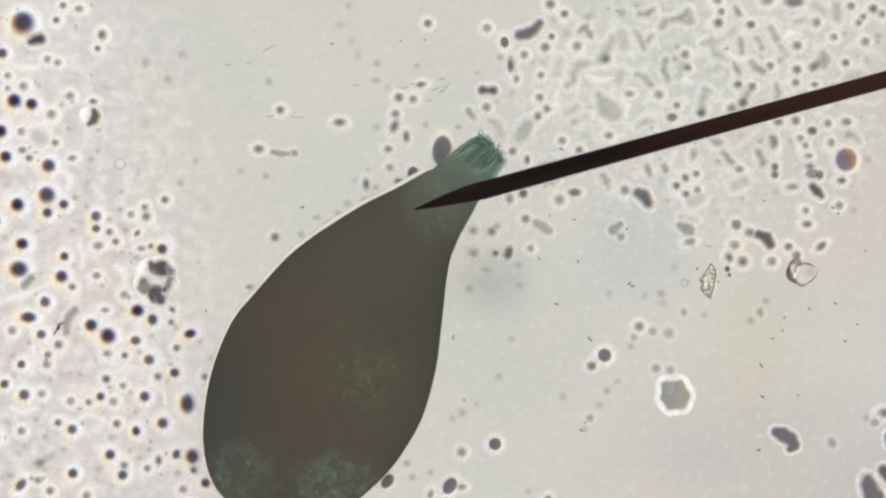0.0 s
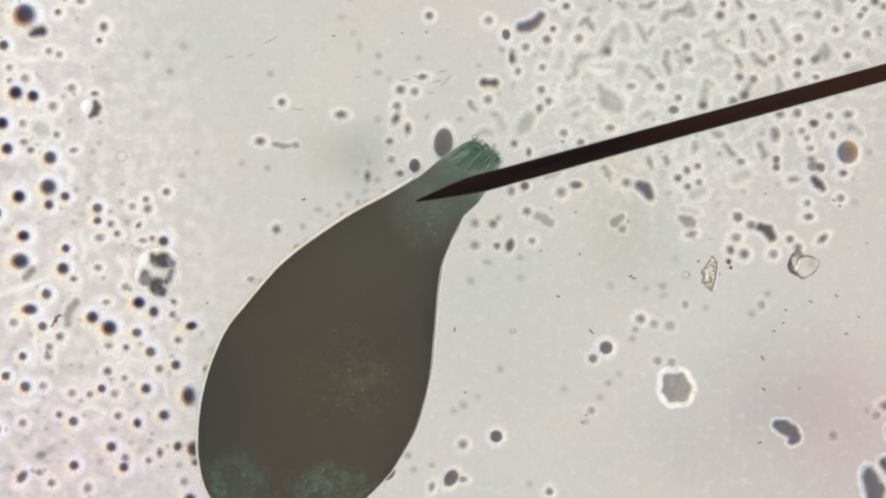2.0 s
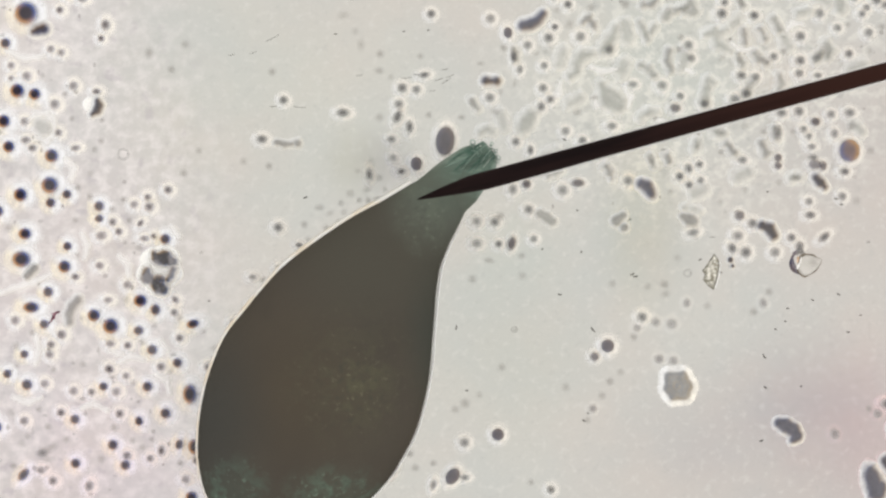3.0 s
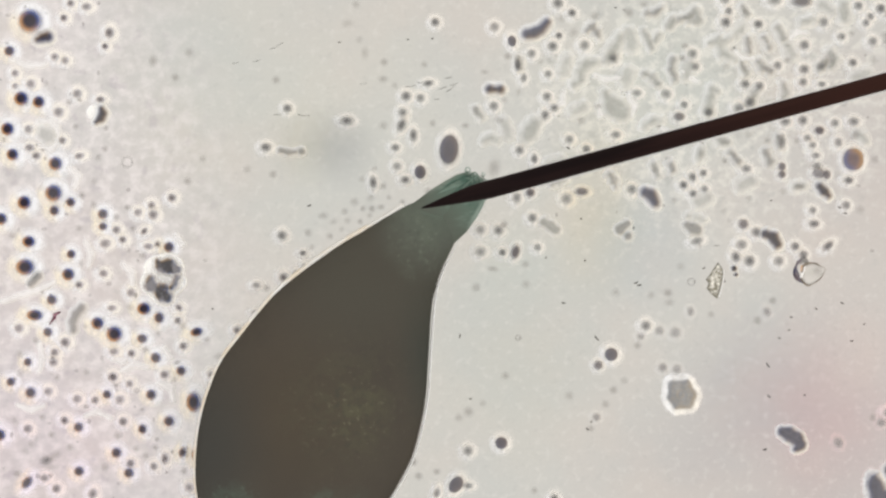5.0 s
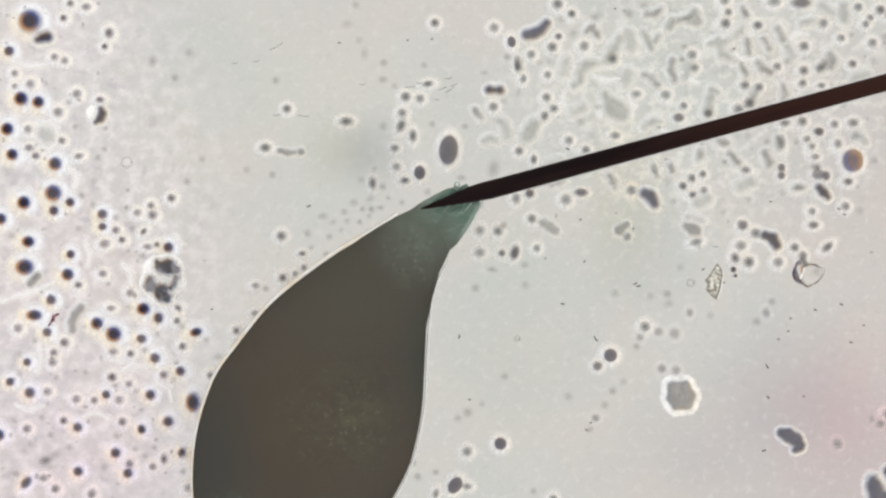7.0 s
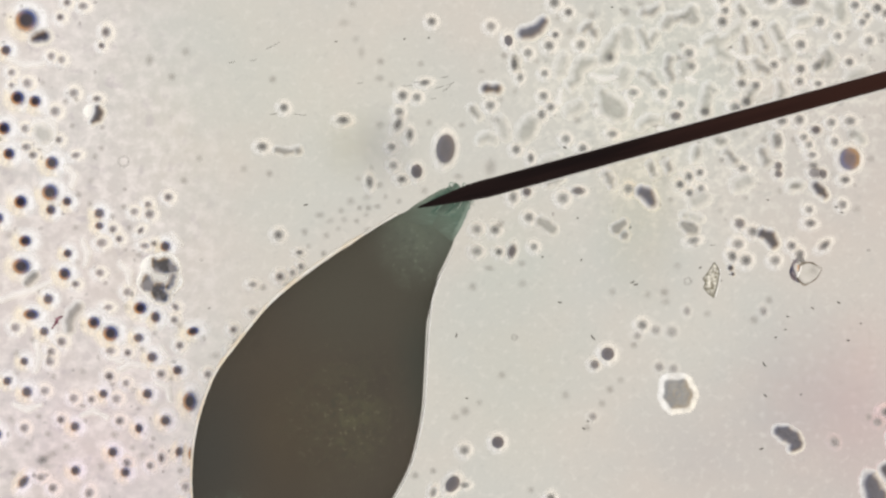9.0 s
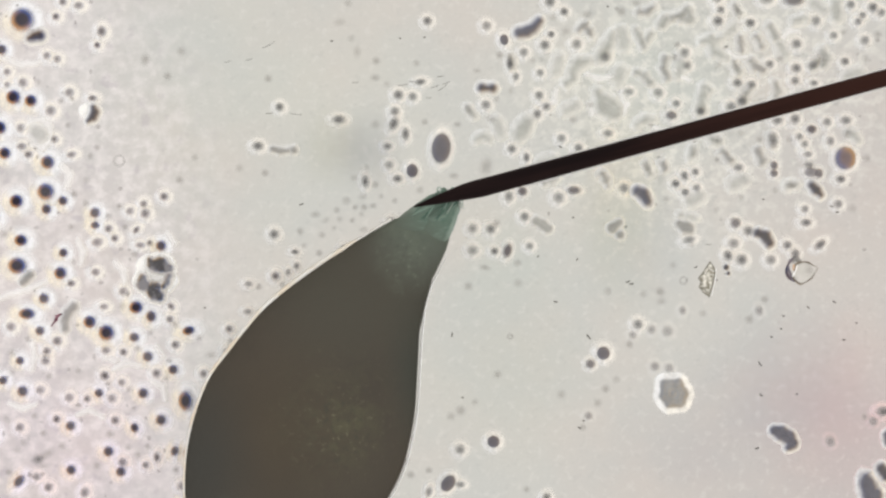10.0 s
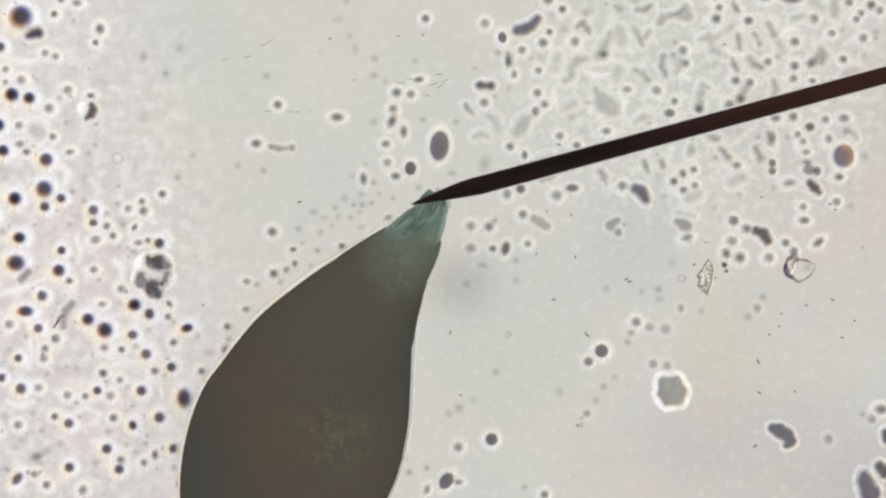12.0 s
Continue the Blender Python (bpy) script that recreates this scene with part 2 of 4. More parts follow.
def worm_bm(points, radius, flat=0.5, segments=10, taper=0.75, wobble=0.0):
    """A rounded rod along a bent line on the slide, points in micrometres from the first one's place."""
    pts = [Vector(on(x, y)) for x, y in points]
    fine = []
    for i in range(len(pts) - 1):
        a, b, c, d = pts[max(i - 1, 0)], pts[i], pts[i + 1], pts[min(i + 2, len(pts) - 1)]
        for k in range(6):
            u = k / 6
            fine.append(0.5 * ((2 * b) + (c - a) * u + (2 * a - 5 * b + 4 * c - d) * u * u + (3 * b - a - 3 * c + d) * u ** 3))
    fine.append(pts[-1])
    r = radius / 1000
    first, last = (fine[0] - fine[1]).normalized(), (fine[-1] - fine[-2]).normalized()
    line = [(fine[0] + first * r * s, math.sqrt(max(0, 1 - s * s))) for s in (0.98, 0.85, 0.6, 0.3)]
    line += [(p, 1) for p in fine] + [(fine[-1] + last * r * s, math.sqrt(max(0, 1 - s * s))) for s in (0.3, 0.6, 0.85, 0.98)]
    rows = []
    for i, (p, k) in enumerate(line):
        way = (line[min(i + 1, len(line) - 1)][0] - line[max(i - 1, 0)][0]).normalized()
        side = Vector((-way.y, way.x, 0))
        u = i / (len(line) - 1)
        rr = r * k * (1 - (1 - taper) * abs(2 * u - 1) ** 2) * (1 + wobble * noise.noise((p.x * 70, p.y * 70, 0.5)))
        row = []
        for j in range(segments):
            a = j / segments * math.tau
            row.append(p + side * rr * math.cos(a) + Vector((0, 0, rr * flat * (1 + math.sin(a)))))
        rows.append(row)
    bm = rings_mesh(rows)
    bm.faces.new(list(reversed([v for v in bm.verts][:segments])))
    bmesh.ops.recalc_face_normals(bm, faces=bm.faces)
    return bm


def soft_bm(strokes, halo, wobble=1.0, seed=0.0, most=3.0):
    """A low body grown round bent strokes of (x, y, radius) in micrometres. It thins out over the halo's width: the height is nought
    at the halo's border, 4 micrometres at the body's own edge and 12 at most (a third of that where most is 1)."""
    legs = [(p, q) for line in strokes for p, q in zip(line, line[1:] or line)]
    far = max(max(p[2], q[2]) for p, q in legs) + halo + 3
    xs = [v[0] for leg in legs for v in leg]
    ys = [v[1] for leg in legs for v in leg]
    step = max(1.5, (max(xs) - min(xs) + 2 * far) / 46)
    gx = np.arange(min(xs) - far, max(xs) + far + step, step)
    gy = np.arange(min(ys) - far, max(ys) + far + step, step)
    X, Y = np.meshgrid(gx, gy)
    field = np.zeros_like(X)
    for p, q in legs:
        wx, wy = q[0] - p[0], q[1] - p[1]
        u = np.clip(((X - p[0]) * wx + (Y - p[1]) * wy) / (wx * wx + wy * wy + 1e-9), 0, 1)
        gap = np.hypot(X - p[0] - u * wx, Y - p[1] - u * wy) - (p[2] + u * (q[2] - p[2]))
        field += np.exp(-gap / 1.6)
    S = -1.6 * np.log(field) - 1.2
    for i in range(X.shape[0]):
        for j in range(X.shape[1]):
            S[i, j] += wobble * (1.4 * noise.noise((X[i, j] * 0.09, Y[i, j] * 0.09, seed)) + 0.8 * noise.noise((X[i, j] * 0.24, Y[i, j] * 0.24, seed + 5)))
    gy_, gx_ = np.gradient(S, step)
    U = (halo - S) / halo
    inside = U > 0
    bm = bmesh.new()
    made = {}

    def corner(i, j):
        if (i, j) not in made:
            x, y, u = X[i, j], Y[i, j], min(U[i, j], most)
            if u < 0:
                back = min(S[i, j] - halo, step)
                x, y, u = x - gx_[i, j] * back, y - gy_[i, j] * back, 0.0
            w = on(x, y)
            made[i, j] = bm.verts.new((w[0], w[1], 0.004 * u))
        return made[i, j]

    for i in range(X.shape[0] - 1):
        for j in range(X.shape[1] - 1):
            if inside[i:i + 2, j:j + 2].any():
                bm.faces.new((corner(i + 1, j), corner(i + 1, j + 1), corner(i, j + 1), corner(i, j)))
    return bm


def soft_material(name, core, left, right, dense, rim, bloom=(0.93, 0.925, 0.89), fringe=0.6, edge=(0.25, 1.75), mottle=1.5, rise=0.7):
    """A body that takes away light by its thickness; a bright halo is painted where it thins out, lens fringes on its
    flanks.
    """
    n = Nodes(name)
    p = n.place()
    sep = n.node("ShaderNodeSeparateXYZ")
    n.link(p, sep.inputs[0])
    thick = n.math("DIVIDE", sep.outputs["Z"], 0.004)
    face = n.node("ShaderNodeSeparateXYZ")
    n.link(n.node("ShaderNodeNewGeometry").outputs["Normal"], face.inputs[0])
    # flanks are tinted by the way they face, as painted lens fringes
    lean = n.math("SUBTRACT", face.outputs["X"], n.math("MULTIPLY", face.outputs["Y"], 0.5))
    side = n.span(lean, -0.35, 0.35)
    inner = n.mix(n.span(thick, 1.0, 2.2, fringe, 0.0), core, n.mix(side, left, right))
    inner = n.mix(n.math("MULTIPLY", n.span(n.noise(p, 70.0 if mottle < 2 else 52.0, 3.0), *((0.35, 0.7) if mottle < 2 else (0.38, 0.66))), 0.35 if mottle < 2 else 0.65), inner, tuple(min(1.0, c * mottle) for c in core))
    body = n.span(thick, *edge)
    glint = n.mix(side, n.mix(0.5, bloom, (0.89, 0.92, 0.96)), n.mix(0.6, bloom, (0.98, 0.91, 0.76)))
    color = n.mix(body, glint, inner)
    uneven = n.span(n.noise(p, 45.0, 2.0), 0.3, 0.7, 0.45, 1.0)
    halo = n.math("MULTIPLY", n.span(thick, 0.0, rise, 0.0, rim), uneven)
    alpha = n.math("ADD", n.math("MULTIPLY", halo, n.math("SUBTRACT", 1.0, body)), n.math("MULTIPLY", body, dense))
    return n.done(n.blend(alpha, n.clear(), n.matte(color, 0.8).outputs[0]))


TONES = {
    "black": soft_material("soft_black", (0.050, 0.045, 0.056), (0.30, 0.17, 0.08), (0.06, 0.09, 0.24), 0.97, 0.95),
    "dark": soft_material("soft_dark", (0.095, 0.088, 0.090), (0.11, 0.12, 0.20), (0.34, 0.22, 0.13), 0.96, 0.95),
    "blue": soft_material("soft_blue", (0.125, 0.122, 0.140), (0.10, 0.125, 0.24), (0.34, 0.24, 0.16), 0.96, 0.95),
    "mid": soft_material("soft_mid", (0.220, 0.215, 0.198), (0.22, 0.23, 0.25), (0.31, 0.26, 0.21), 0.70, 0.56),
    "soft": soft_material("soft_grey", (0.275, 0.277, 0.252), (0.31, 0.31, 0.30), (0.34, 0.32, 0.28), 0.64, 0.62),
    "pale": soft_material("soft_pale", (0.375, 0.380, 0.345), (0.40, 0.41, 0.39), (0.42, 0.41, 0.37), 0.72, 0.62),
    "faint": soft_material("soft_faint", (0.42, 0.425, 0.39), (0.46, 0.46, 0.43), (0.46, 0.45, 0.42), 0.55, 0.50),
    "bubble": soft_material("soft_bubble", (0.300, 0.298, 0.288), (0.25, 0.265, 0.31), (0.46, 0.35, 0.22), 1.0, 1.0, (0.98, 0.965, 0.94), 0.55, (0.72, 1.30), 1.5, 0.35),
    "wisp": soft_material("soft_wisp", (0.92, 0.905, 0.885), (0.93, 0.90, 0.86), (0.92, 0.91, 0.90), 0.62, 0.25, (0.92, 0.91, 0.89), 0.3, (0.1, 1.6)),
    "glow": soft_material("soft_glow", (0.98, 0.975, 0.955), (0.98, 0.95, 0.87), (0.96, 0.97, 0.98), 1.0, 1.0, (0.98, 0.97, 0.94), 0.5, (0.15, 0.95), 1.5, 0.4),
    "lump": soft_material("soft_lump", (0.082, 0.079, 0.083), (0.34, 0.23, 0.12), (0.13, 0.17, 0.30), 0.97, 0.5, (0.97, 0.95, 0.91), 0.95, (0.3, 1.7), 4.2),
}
FLAT = {"glow": 1.1, "lump": 2.1, "wisp": 1.6, "pale": 1.7, "faint": 1.6}
BODY_COUNT = [0]


def soft_body(name, label, category, tone, strokes, halo=6.0, wobble=1.0, group="", lift=0.0, parent=None):
    BODY_COUNT[0] += 1
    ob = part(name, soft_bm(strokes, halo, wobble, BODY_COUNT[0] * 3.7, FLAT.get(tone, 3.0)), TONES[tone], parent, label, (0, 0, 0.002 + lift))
    return ob if parent else tagged(ob, label, category, group)


# ---- the slide ----
def slide():
    bm = bmesh.new()
    x, y, d = 3.2, 2.2, 0.25
    top = [bm.verts.new(p) for p in ((-x, -y, 0), (x, -y, 0), (x, y, 0), (-x, y, 0))]
    low = [bm.verts.new((v.co.x, v.co.y, -d)) for v in top]
    bm.faces.new(top)
    for i in range(4):
        bm.faces.new((top[i], low[i], low[(i + 1) % 4], top[(i + 1) % 4]))
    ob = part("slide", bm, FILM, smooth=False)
    tagged(ob, "wetted glass slide with the field's uneven light painted into its tint", "slide", "", "structure")


slide()


# ---- the trumpet animalcule ----
LEFT = [(450, 925), (395, 880), (370, 840), (360, 790), (360, 745), (367, 690), (380, 640), (400, 590), (420, 555),
        (450, 520), (485, 480), (520, 445), (570, 408), (640, 364), (700, 334), (752, 305)]
RIGHT = [(590, 915), (640, 880), (690, 832), (720, 790), (745, 745), (763, 690), (774, 640), (780, 590), (785, 545),
         (790, 500), (797, 460), (805, 438), (815, 415), (828, 392), (845, 359), (853, 335)]
PIVOT = (570, 650)
BELLY = 0.095
LIP_LIFT = 0.004


def smooth_line(points, steps=4):
    pts = [Vector((*p, 0)) for p in points]
    out = []
    for i in range(len(pts) - 1):
        a, b, c, d = pts[max(i - 1, 0)], pts[i], pts[i + 1], pts[min(i + 2, len(pts) - 1)]
        for k in range(steps):
            u = k / steps
            out.append(0.5 * ((2 * b) + (c - a) * u + (2 * a - 5 * b + 4 * c - d) * u * u + (3 * b - a - 3 * c + d) * u ** 3))
    return out + [pts[-1]]


def animalcule_material():
    """Dark brownish plasm, greener and clearer towards the neck and the foot, with grains."""
    n = Nodes("dark_plasm")
    p = n.place()
    px, py, _ = on(*PIVOT, BELLY)

    def spot(x, y, sx, sy):
        q = on(x, y, BELLY)
        return n.radius(p, (q[0] - px, q[1] - py), (sx / 1000, sy / 1000))

    color = n.mix(n.span(n.noise(p, 7.0, 3.0), 0.35, 0.65), (0.069, 0.061, 0.051), (0.078, 0.068, 0.055))
    color = n.mix(n.span(spot(540, 660, 190, 220), 0.0, 1.0, 0.75, 0.0), color, (0.082, 0.067, 0.049))
    color = n.mix(n.span(spot(790, 540, 75, 240), 0.2, 1.0, 0.7, 0.0), color, (0.060, 0.066, 0.056))
    color = n.mix(n.span(spot(700, 420, 230, 170), 0.2, 1.0, 0.8, 0.0), color, (0.080, 0.076, 0.061))
    color = n.mix(n.span(spot(395, 710, 140, 230), 0.0, 1.0, 0.70, 0.0), color, (0.057, 0.058, 0.053))
    neck = n.span(spot(830, 305, 165, 150), 0.30, 1.0, 1.0, 0.0)
    color = n.mix(neck, color, (0.106, 0.115, 0.096))
    color = n.mix(n.span(spot(814, 312, 92, 72), 0.1, 1.0, 0.75, 0.0), color, (0.114, 0.136, 0.110))
    color = n.mix(n.span(spot(817, 300, 48, 36), 0.2, 1.0, 0.75, 0.0), color, (0.129, 0.180, 0.143))
    fine = n.noise(p, 34.0, 4.0, 0.55)
    sparks = n.noise(p, 105.0, 3.0, 0.55)
    for x, y, sx, sy, tint, most, lo in (
        (425, 842, 95, 88, (0.093, 0.126, 0.100), 0.80, 0.46),
        (600, 852, 110, 80, (0.105, 0.142, 0.109), 0.85, 0.44),
        (655, 655, 70, 85, (0.111, 0.105, 0.067), 0.60, 0.48),
        (640, 640, 150, 170, (0.089, 0.084, 0.059), 0.38, 0.43),
        (772, 362, 66, 90, (0.134, 0.153, 0.118), 0.45, 0.44),
    ):
        near = n.span(spot(x, y, sx, sy), 0.1, 1.0, most, 0.0)
        color = n.mix(n.math("MULTIPLY", near, n.span(fine, lo, lo + 0.16)), color, tint)
        color = n.mix(n.math("MULTIPLY", near, n.span(sparks, 0.58, 0.72, 0.0, 0.8)), color, tuple(c * 1.8 for c in tint))
        color = n.mix(n.math("MULTIPLY", near, n.span(sparks, 0.30, 0.46, 0.65, 0.0)), color, (0.053, 0.057, 0.048))
        color = n.mix(n.math("MULTIPLY", near, 0.3), color, tint)
    s = n.matte(color, 0.8)
    b = n.node("ShaderNodeBump")
    b.inputs["Strength"].default_value, b.inputs["Distance"].default_value = 0.25, 0.01
    n.link(fine, b.inputs["Height"])
    n.link(b.outputs[0], s.inputs["Normal"])
    return n.done(s.outputs[0])


def animalcule():
    px, py, _ = on(*PIVOT, BELLY)
    left, right = smooth_line(LEFT), smooth_line(RIGHT)

    def local(q, z=BELLY):
        w = on(q.x, q.y, z)
        return Vector((w[0] - px, w[1] - py, 0))

    rows, count = [], 36
    shoulder = [((763, 300), (848, 326)), ((774, 298), (840, 319)), ((787, 297), (827, 310))]
    for a, b in list(zip(left, right)) + [(Vector((*p, 0)), Vector((*q, 0))) for p, q in shoulder]:
        a, b = local(a), local(b)
        mid, half = (a + b) / 2, (b - a) / 2
        tall = min(BELLY * 0.96, half.length * 0.55)
        rows.append([mid + half * math.cos(i / count * math.tau) + Vector((0, 0, tall * math.sin(i / count * math.tau))) for i in range(count)])
    bm = rings_mesh(rows)
    foot = Vector(on(520, 942, BELLY)) - Vector((px, py, BELLY))
    tip = bm.verts.new((foot.x, foot.y, 0))
    bm.verts.ensure_lookup_table()
    for i in range(count):
        bm.faces.new((bm.verts[(i + 1) % count], bm.verts[i], tip))
    bmesh.ops.recalc_face_normals(bm, faces=bm.faces)
    thing = new("trumpet_animalcule")
    thing.location = (px, py, BELLY)
    tagged(thing, "large dark brown trumpet shaped water animalcule with green mouth", "animalcule")
    plasm = animalcule_material()
    part("body", bm, plasm, thing)

    # the clear skin: a thin low flange along one flank, a fine thread that stands off the other
    n = Nodes("clear_skin")
    # the skin's cream patches paint in the warm lens fringe of this flank
    pearly = n.done(n.blend(0.80, n.clear(), n.matte(n.mix(n.span(n.noise(n.place(), 26.0), 0.36, 0.62), (0.95, 0.85, 0.70), (0.97, 0.955, 0.92)), 0.8).outputs[0]))
    bm = bmesh.new()
    made = []
    for i, q in enumerate(left):
        way = (left[min(i + 1, len(left) - 1)] - left[max(i - 1, 0)]).normalized()
        out = Vector((-way.y, way.x, 0))
        grow = 3.7 * (0.65 + 0.55 * noise.noise((i * 0.35, -1, 0)) + 0.7 * noise.noise((i * 1.3, -1, 4))) * min(1, 0.05 + (len(left) - i) / 30)
        row = []
        for off, z in ((-6, -0.012), (grow * 0.6, 0.0), (grow, -0.008), (grow * 0.6, -0.016), (-9, -0.020)):
            row.append(bm.verts.new(local(q + out * off) + Vector((0, 0, z - 0.02))))
        made.append(row)
    for a, b in zip(made, made[1:]):
        for j in range(5):
            bm.faces.new((a[j], a[(j + 1) % 5], b[(j + 1) % 5], b[j]))
    bmesh.ops.recalc_face_normals(bm, faces=bm.faces)
    part("skin", bm, pearly, thing, "thin clear bright skin")
    n = Nodes("skin_thread")
    white = n.done(n.blend(n.span(n.noise(n.place(), 16.0, 3.0), 0.3, 0.7, 0.62, 0.95), n.clear(), n.matte((0.95, 0.95, 0.93), 0.8).outputs[0]))
    rows = []
    for i, q in enumerate(right[:-5]):
        way = (right[i + 1] - right[max(i - 1, 0)]).normalized()
        out = Vector((-way.y, way.x, 0))
        r = 0.0021 * min(1.0, 0.15 + (len(right) - 6 - i) / 9) * (1 + 0.3 * noise.noise((i * 0.4, 7, 2)))
        c = local(q - out * (1.5 + 1.2 * noise.noise((i * 0.12, 3, 1))))
        rows.append([c + Vector((r * math.cos(k / 8 * math.tau), 0, r * math.sin(k / 8 * math.tau) - 0.012)) for k in range(8)])
    thread = part("skin_thread", rings_mesh(rows), white, thing, "fine bright thread of skin")

    # folds of the neck that swell as it shortens
    folds = []
    for line in ([(612, 401), (650, 380), (690, 358), (725, 340), (758, 322), (786, 307), (808, 296)], [(815, 340), (803, 362), (788, 388), (775, 420), (766, 456), (759, 510), (754, 600)]):
        pts = [local(Vector((*q, 0))) for q in line]
        rows = []
        for k, q in enumerate(pts):
            way = (pts[min(k + 1, len(pts) - 1)] - pts[max(k - 1, 0)]).normalized()
            out = Vector((-way.y, way.x, 0))
            r = (0.014, 0.026)[len(folds)] * math.sin(math.pi * (0.04 + 0.92 * k / (len(pts) - 1))) ** 0.8
            rows.append([q + out * r * math.cos(s) + Vector((0, 0, r * (0.6, 0.3)[len(folds)] * math.sin(s) - 0.004)) for s in [i / 16 * math.tau for i in range(16)]])
        bm = rings_mesh(rows)
        bmesh.ops.recalc_face_normals(bm, faces=bm.faces)
        folds.append(part("neck_fold", bm, plasm, thing))

    # the mouth: two green lips that slide over each other, with a fringe of short bristles
    axis = Vector((0.75, 0.66, 0)).normalized()
    side = Vector((axis.y, -axis.x, 0))
    n = Nodes("green_lips")
    p = n.place()
    dot = n.node("ShaderNodeVectorMath", operation="DOT_PRODUCT")
    n.link(p, dot.inputs[0])
    dot.inputs[1].default_value = axis
    along = dot.outputs["Value"]
    streak = n.node("ShaderNodeMapping")
    n.link(p, streak.inputs["Vector"])
    streak.inputs["Rotation"].default_value = (0, 0, -math.atan2(axis.y, axis.x))
    streak.inputs["Scale"].default_value = (22.0, 95.0, 40.0)
    c = n.mix(n.span(along, -0.070, 0.010), (0.111, 0.125, 0.102), (0.136, 0.191, 0.154))
    c = n.mix(n.math("MULTIPLY", n.span(n.noise(streak.outputs[0], 1.0, 4.0, 0.6), 0.50, 0.74), n.span(along, -0.06, 0.0, 0.1, 0.8)), c, (0.215, 0.285, 0.235))
    c = n.mix(n.math("MULTIPLY", n.span(n.noise(p, 45.0, 3.0), 0.5, 0.72), n.span(along, -0.04, 0.01)), c, (0.075, 0.135, 0.105))
    cross = n.node("ShaderNodeVectorMath", operation="DOT_PRODUCT")
    n.link(p, cross.inputs[0])
    cross.inputs[1].default_value = side
    across = n.math("ADD", cross.outputs["Value"], n.math("MULTIPLY", n.noise(p, 60.0, 2.0), 0.008))
    c = n.mix(n.math("MULTIPLY", n.span(across, -0.042, -0.026, 0.8, 0.0), n.span(along, -0.06, -0.015)), c, (0.27, 0.285, 0.25))
    brim = n.math("ADD", across, n.math("MULTIPLY", along, 0.38))
    c = n.mix(n.math("MULTIPLY", n.span(brim, 0.040, 0.047, 0.0, 0.7), n.span(along, -0.05, -0.01)), c, (0.33, 0.40, 0.35))
    green = n.done(n.matte(c, 0.8).outputs[0])
    deep = plain_material("green_folds", (0.070, 0.130, 0.100), (0.13, 0.20, 0.16), 70.0)
    pale = plain_material("pale_folds", (0.24, 0.32, 0.27), (0.17, 0.25, 0.205), 70.0)
    hair = plain_material("pale_bristle", (0.50, 0.56, 0.50), (0.24, 0.33, 0.28), 90.0, 0.8)
    film = plain_material("head_skin", (0.92, 0.90, 0.85), (0.80, 0.80, 0.76), 60.0, 0.7)
    bead = plain_material("clear_bead", (0.93, 0.94, 0.90), (0.85, 0.88, 0.84), 90.0, 0.6)
    mx, my, _ = on(846, 284, BELLY)
    hub = Vector((mx - px, my - py, 0))
    edges = [((722, 350), (797, 410)), ((739, 328), (826, 386)), ((755, 309), (853, 360)), ((770, 296), (871, 333)), ((790, 277), (881, 314)), ((812, 260), (883, 307)), ((832, 246), (888, 300)), ((845, 241), (889, 293)),
             ((854, 242), (887, 283)), ((862, 249), (881, 273))]
    lips = []
    for sign in (-1, 1):
        rows = []
        for k, (p, q) in enumerate(edges):
            a, b = local(Vector((*p, 0))), local(Vector((*q, 0)))
            if sign < 0:
                b = a.lerp(b, 0.70)
            else:
                a = b.lerp(a, 0.70)
            mid, half = (a + b) / 2 - hub, (b - a) / 2
            row = []
            for i in range(40):
                s = i / 40 * math.tau
                ragged = 0.004 * noise.noise((math.cos(s) * 3, math.sin(s) * 3, k * 0.8 + sign)) * (k > 5)
                row.append(mid + half * math.cos(s) + axis * ragged + Vector((0, 0, half.length * (0.42, 0.52, 0.62, 0.72, 0.80)[min(k, 4)] * math.sin(s))))
            rows.append(row)
        bm = rings_mesh(rows)
        bmesh.ops.recalc_face_normals(bm, faces=bm.faces)
        lip = part("lip", bm, green, thing, "green ribbed lip of the mouth")
        lip.location = hub + Vector((0, 0, LIP_LIFT))
        lips.append(lip)
        pick, first = (0, 4) if sign < 0 else (1, 3)
        line = [local(Vector((*e[pick], 0))) - hub - Vector((0, 0, 0.004)) for e in edges[first:8]]
        rows = []
        for k, q in enumerate(line):
            r = 0.0022 * min(1, 0.25 + 0.4 * k) * (1 - 0.5 * k / len(line))
            rows.append([q + side * r * math.cos(s) + Vector((0, 0, r * math.sin(s))) for s in [i / 8 * math.tau for i in range(8)]])
        part("skin", rings_mesh(rows), film, lip, "thin clear bright skin")
    rng = random.Random(4)

    def lip_at(v):
        return lips[0] if v < 0 else lips[1]

    for k in range(18):
        v = (k / 17 - 0.5) * 1.9
        start = axis * -0.058 * rng.uniform(0.1, 1.0) + side * v * 0.040
        end = axis * (0.036 - 0.010 * v * v) + side * v * 0.031
        rows = []
        for j in range(9):
            u = j / 8
            q = start.lerp(end, u) + side * 0.004 * math.sin(u * 3 + k * 1.7)
            z = 0.0305 * math.sqrt(max(0.03, 1 - v * v)) - 0.006 * u
            r = rng.uniform(0.0009, 0.0018) * math.sin(math.pi * (0.08 + 0.84 * u))
            rows.append([q + side * r * math.cos(a) + Vector((0, 0, z + r * 0.6 * math.sin(a))) for a in (0, 1.05, 2.09, 3.14, 4.19, 5.24)])
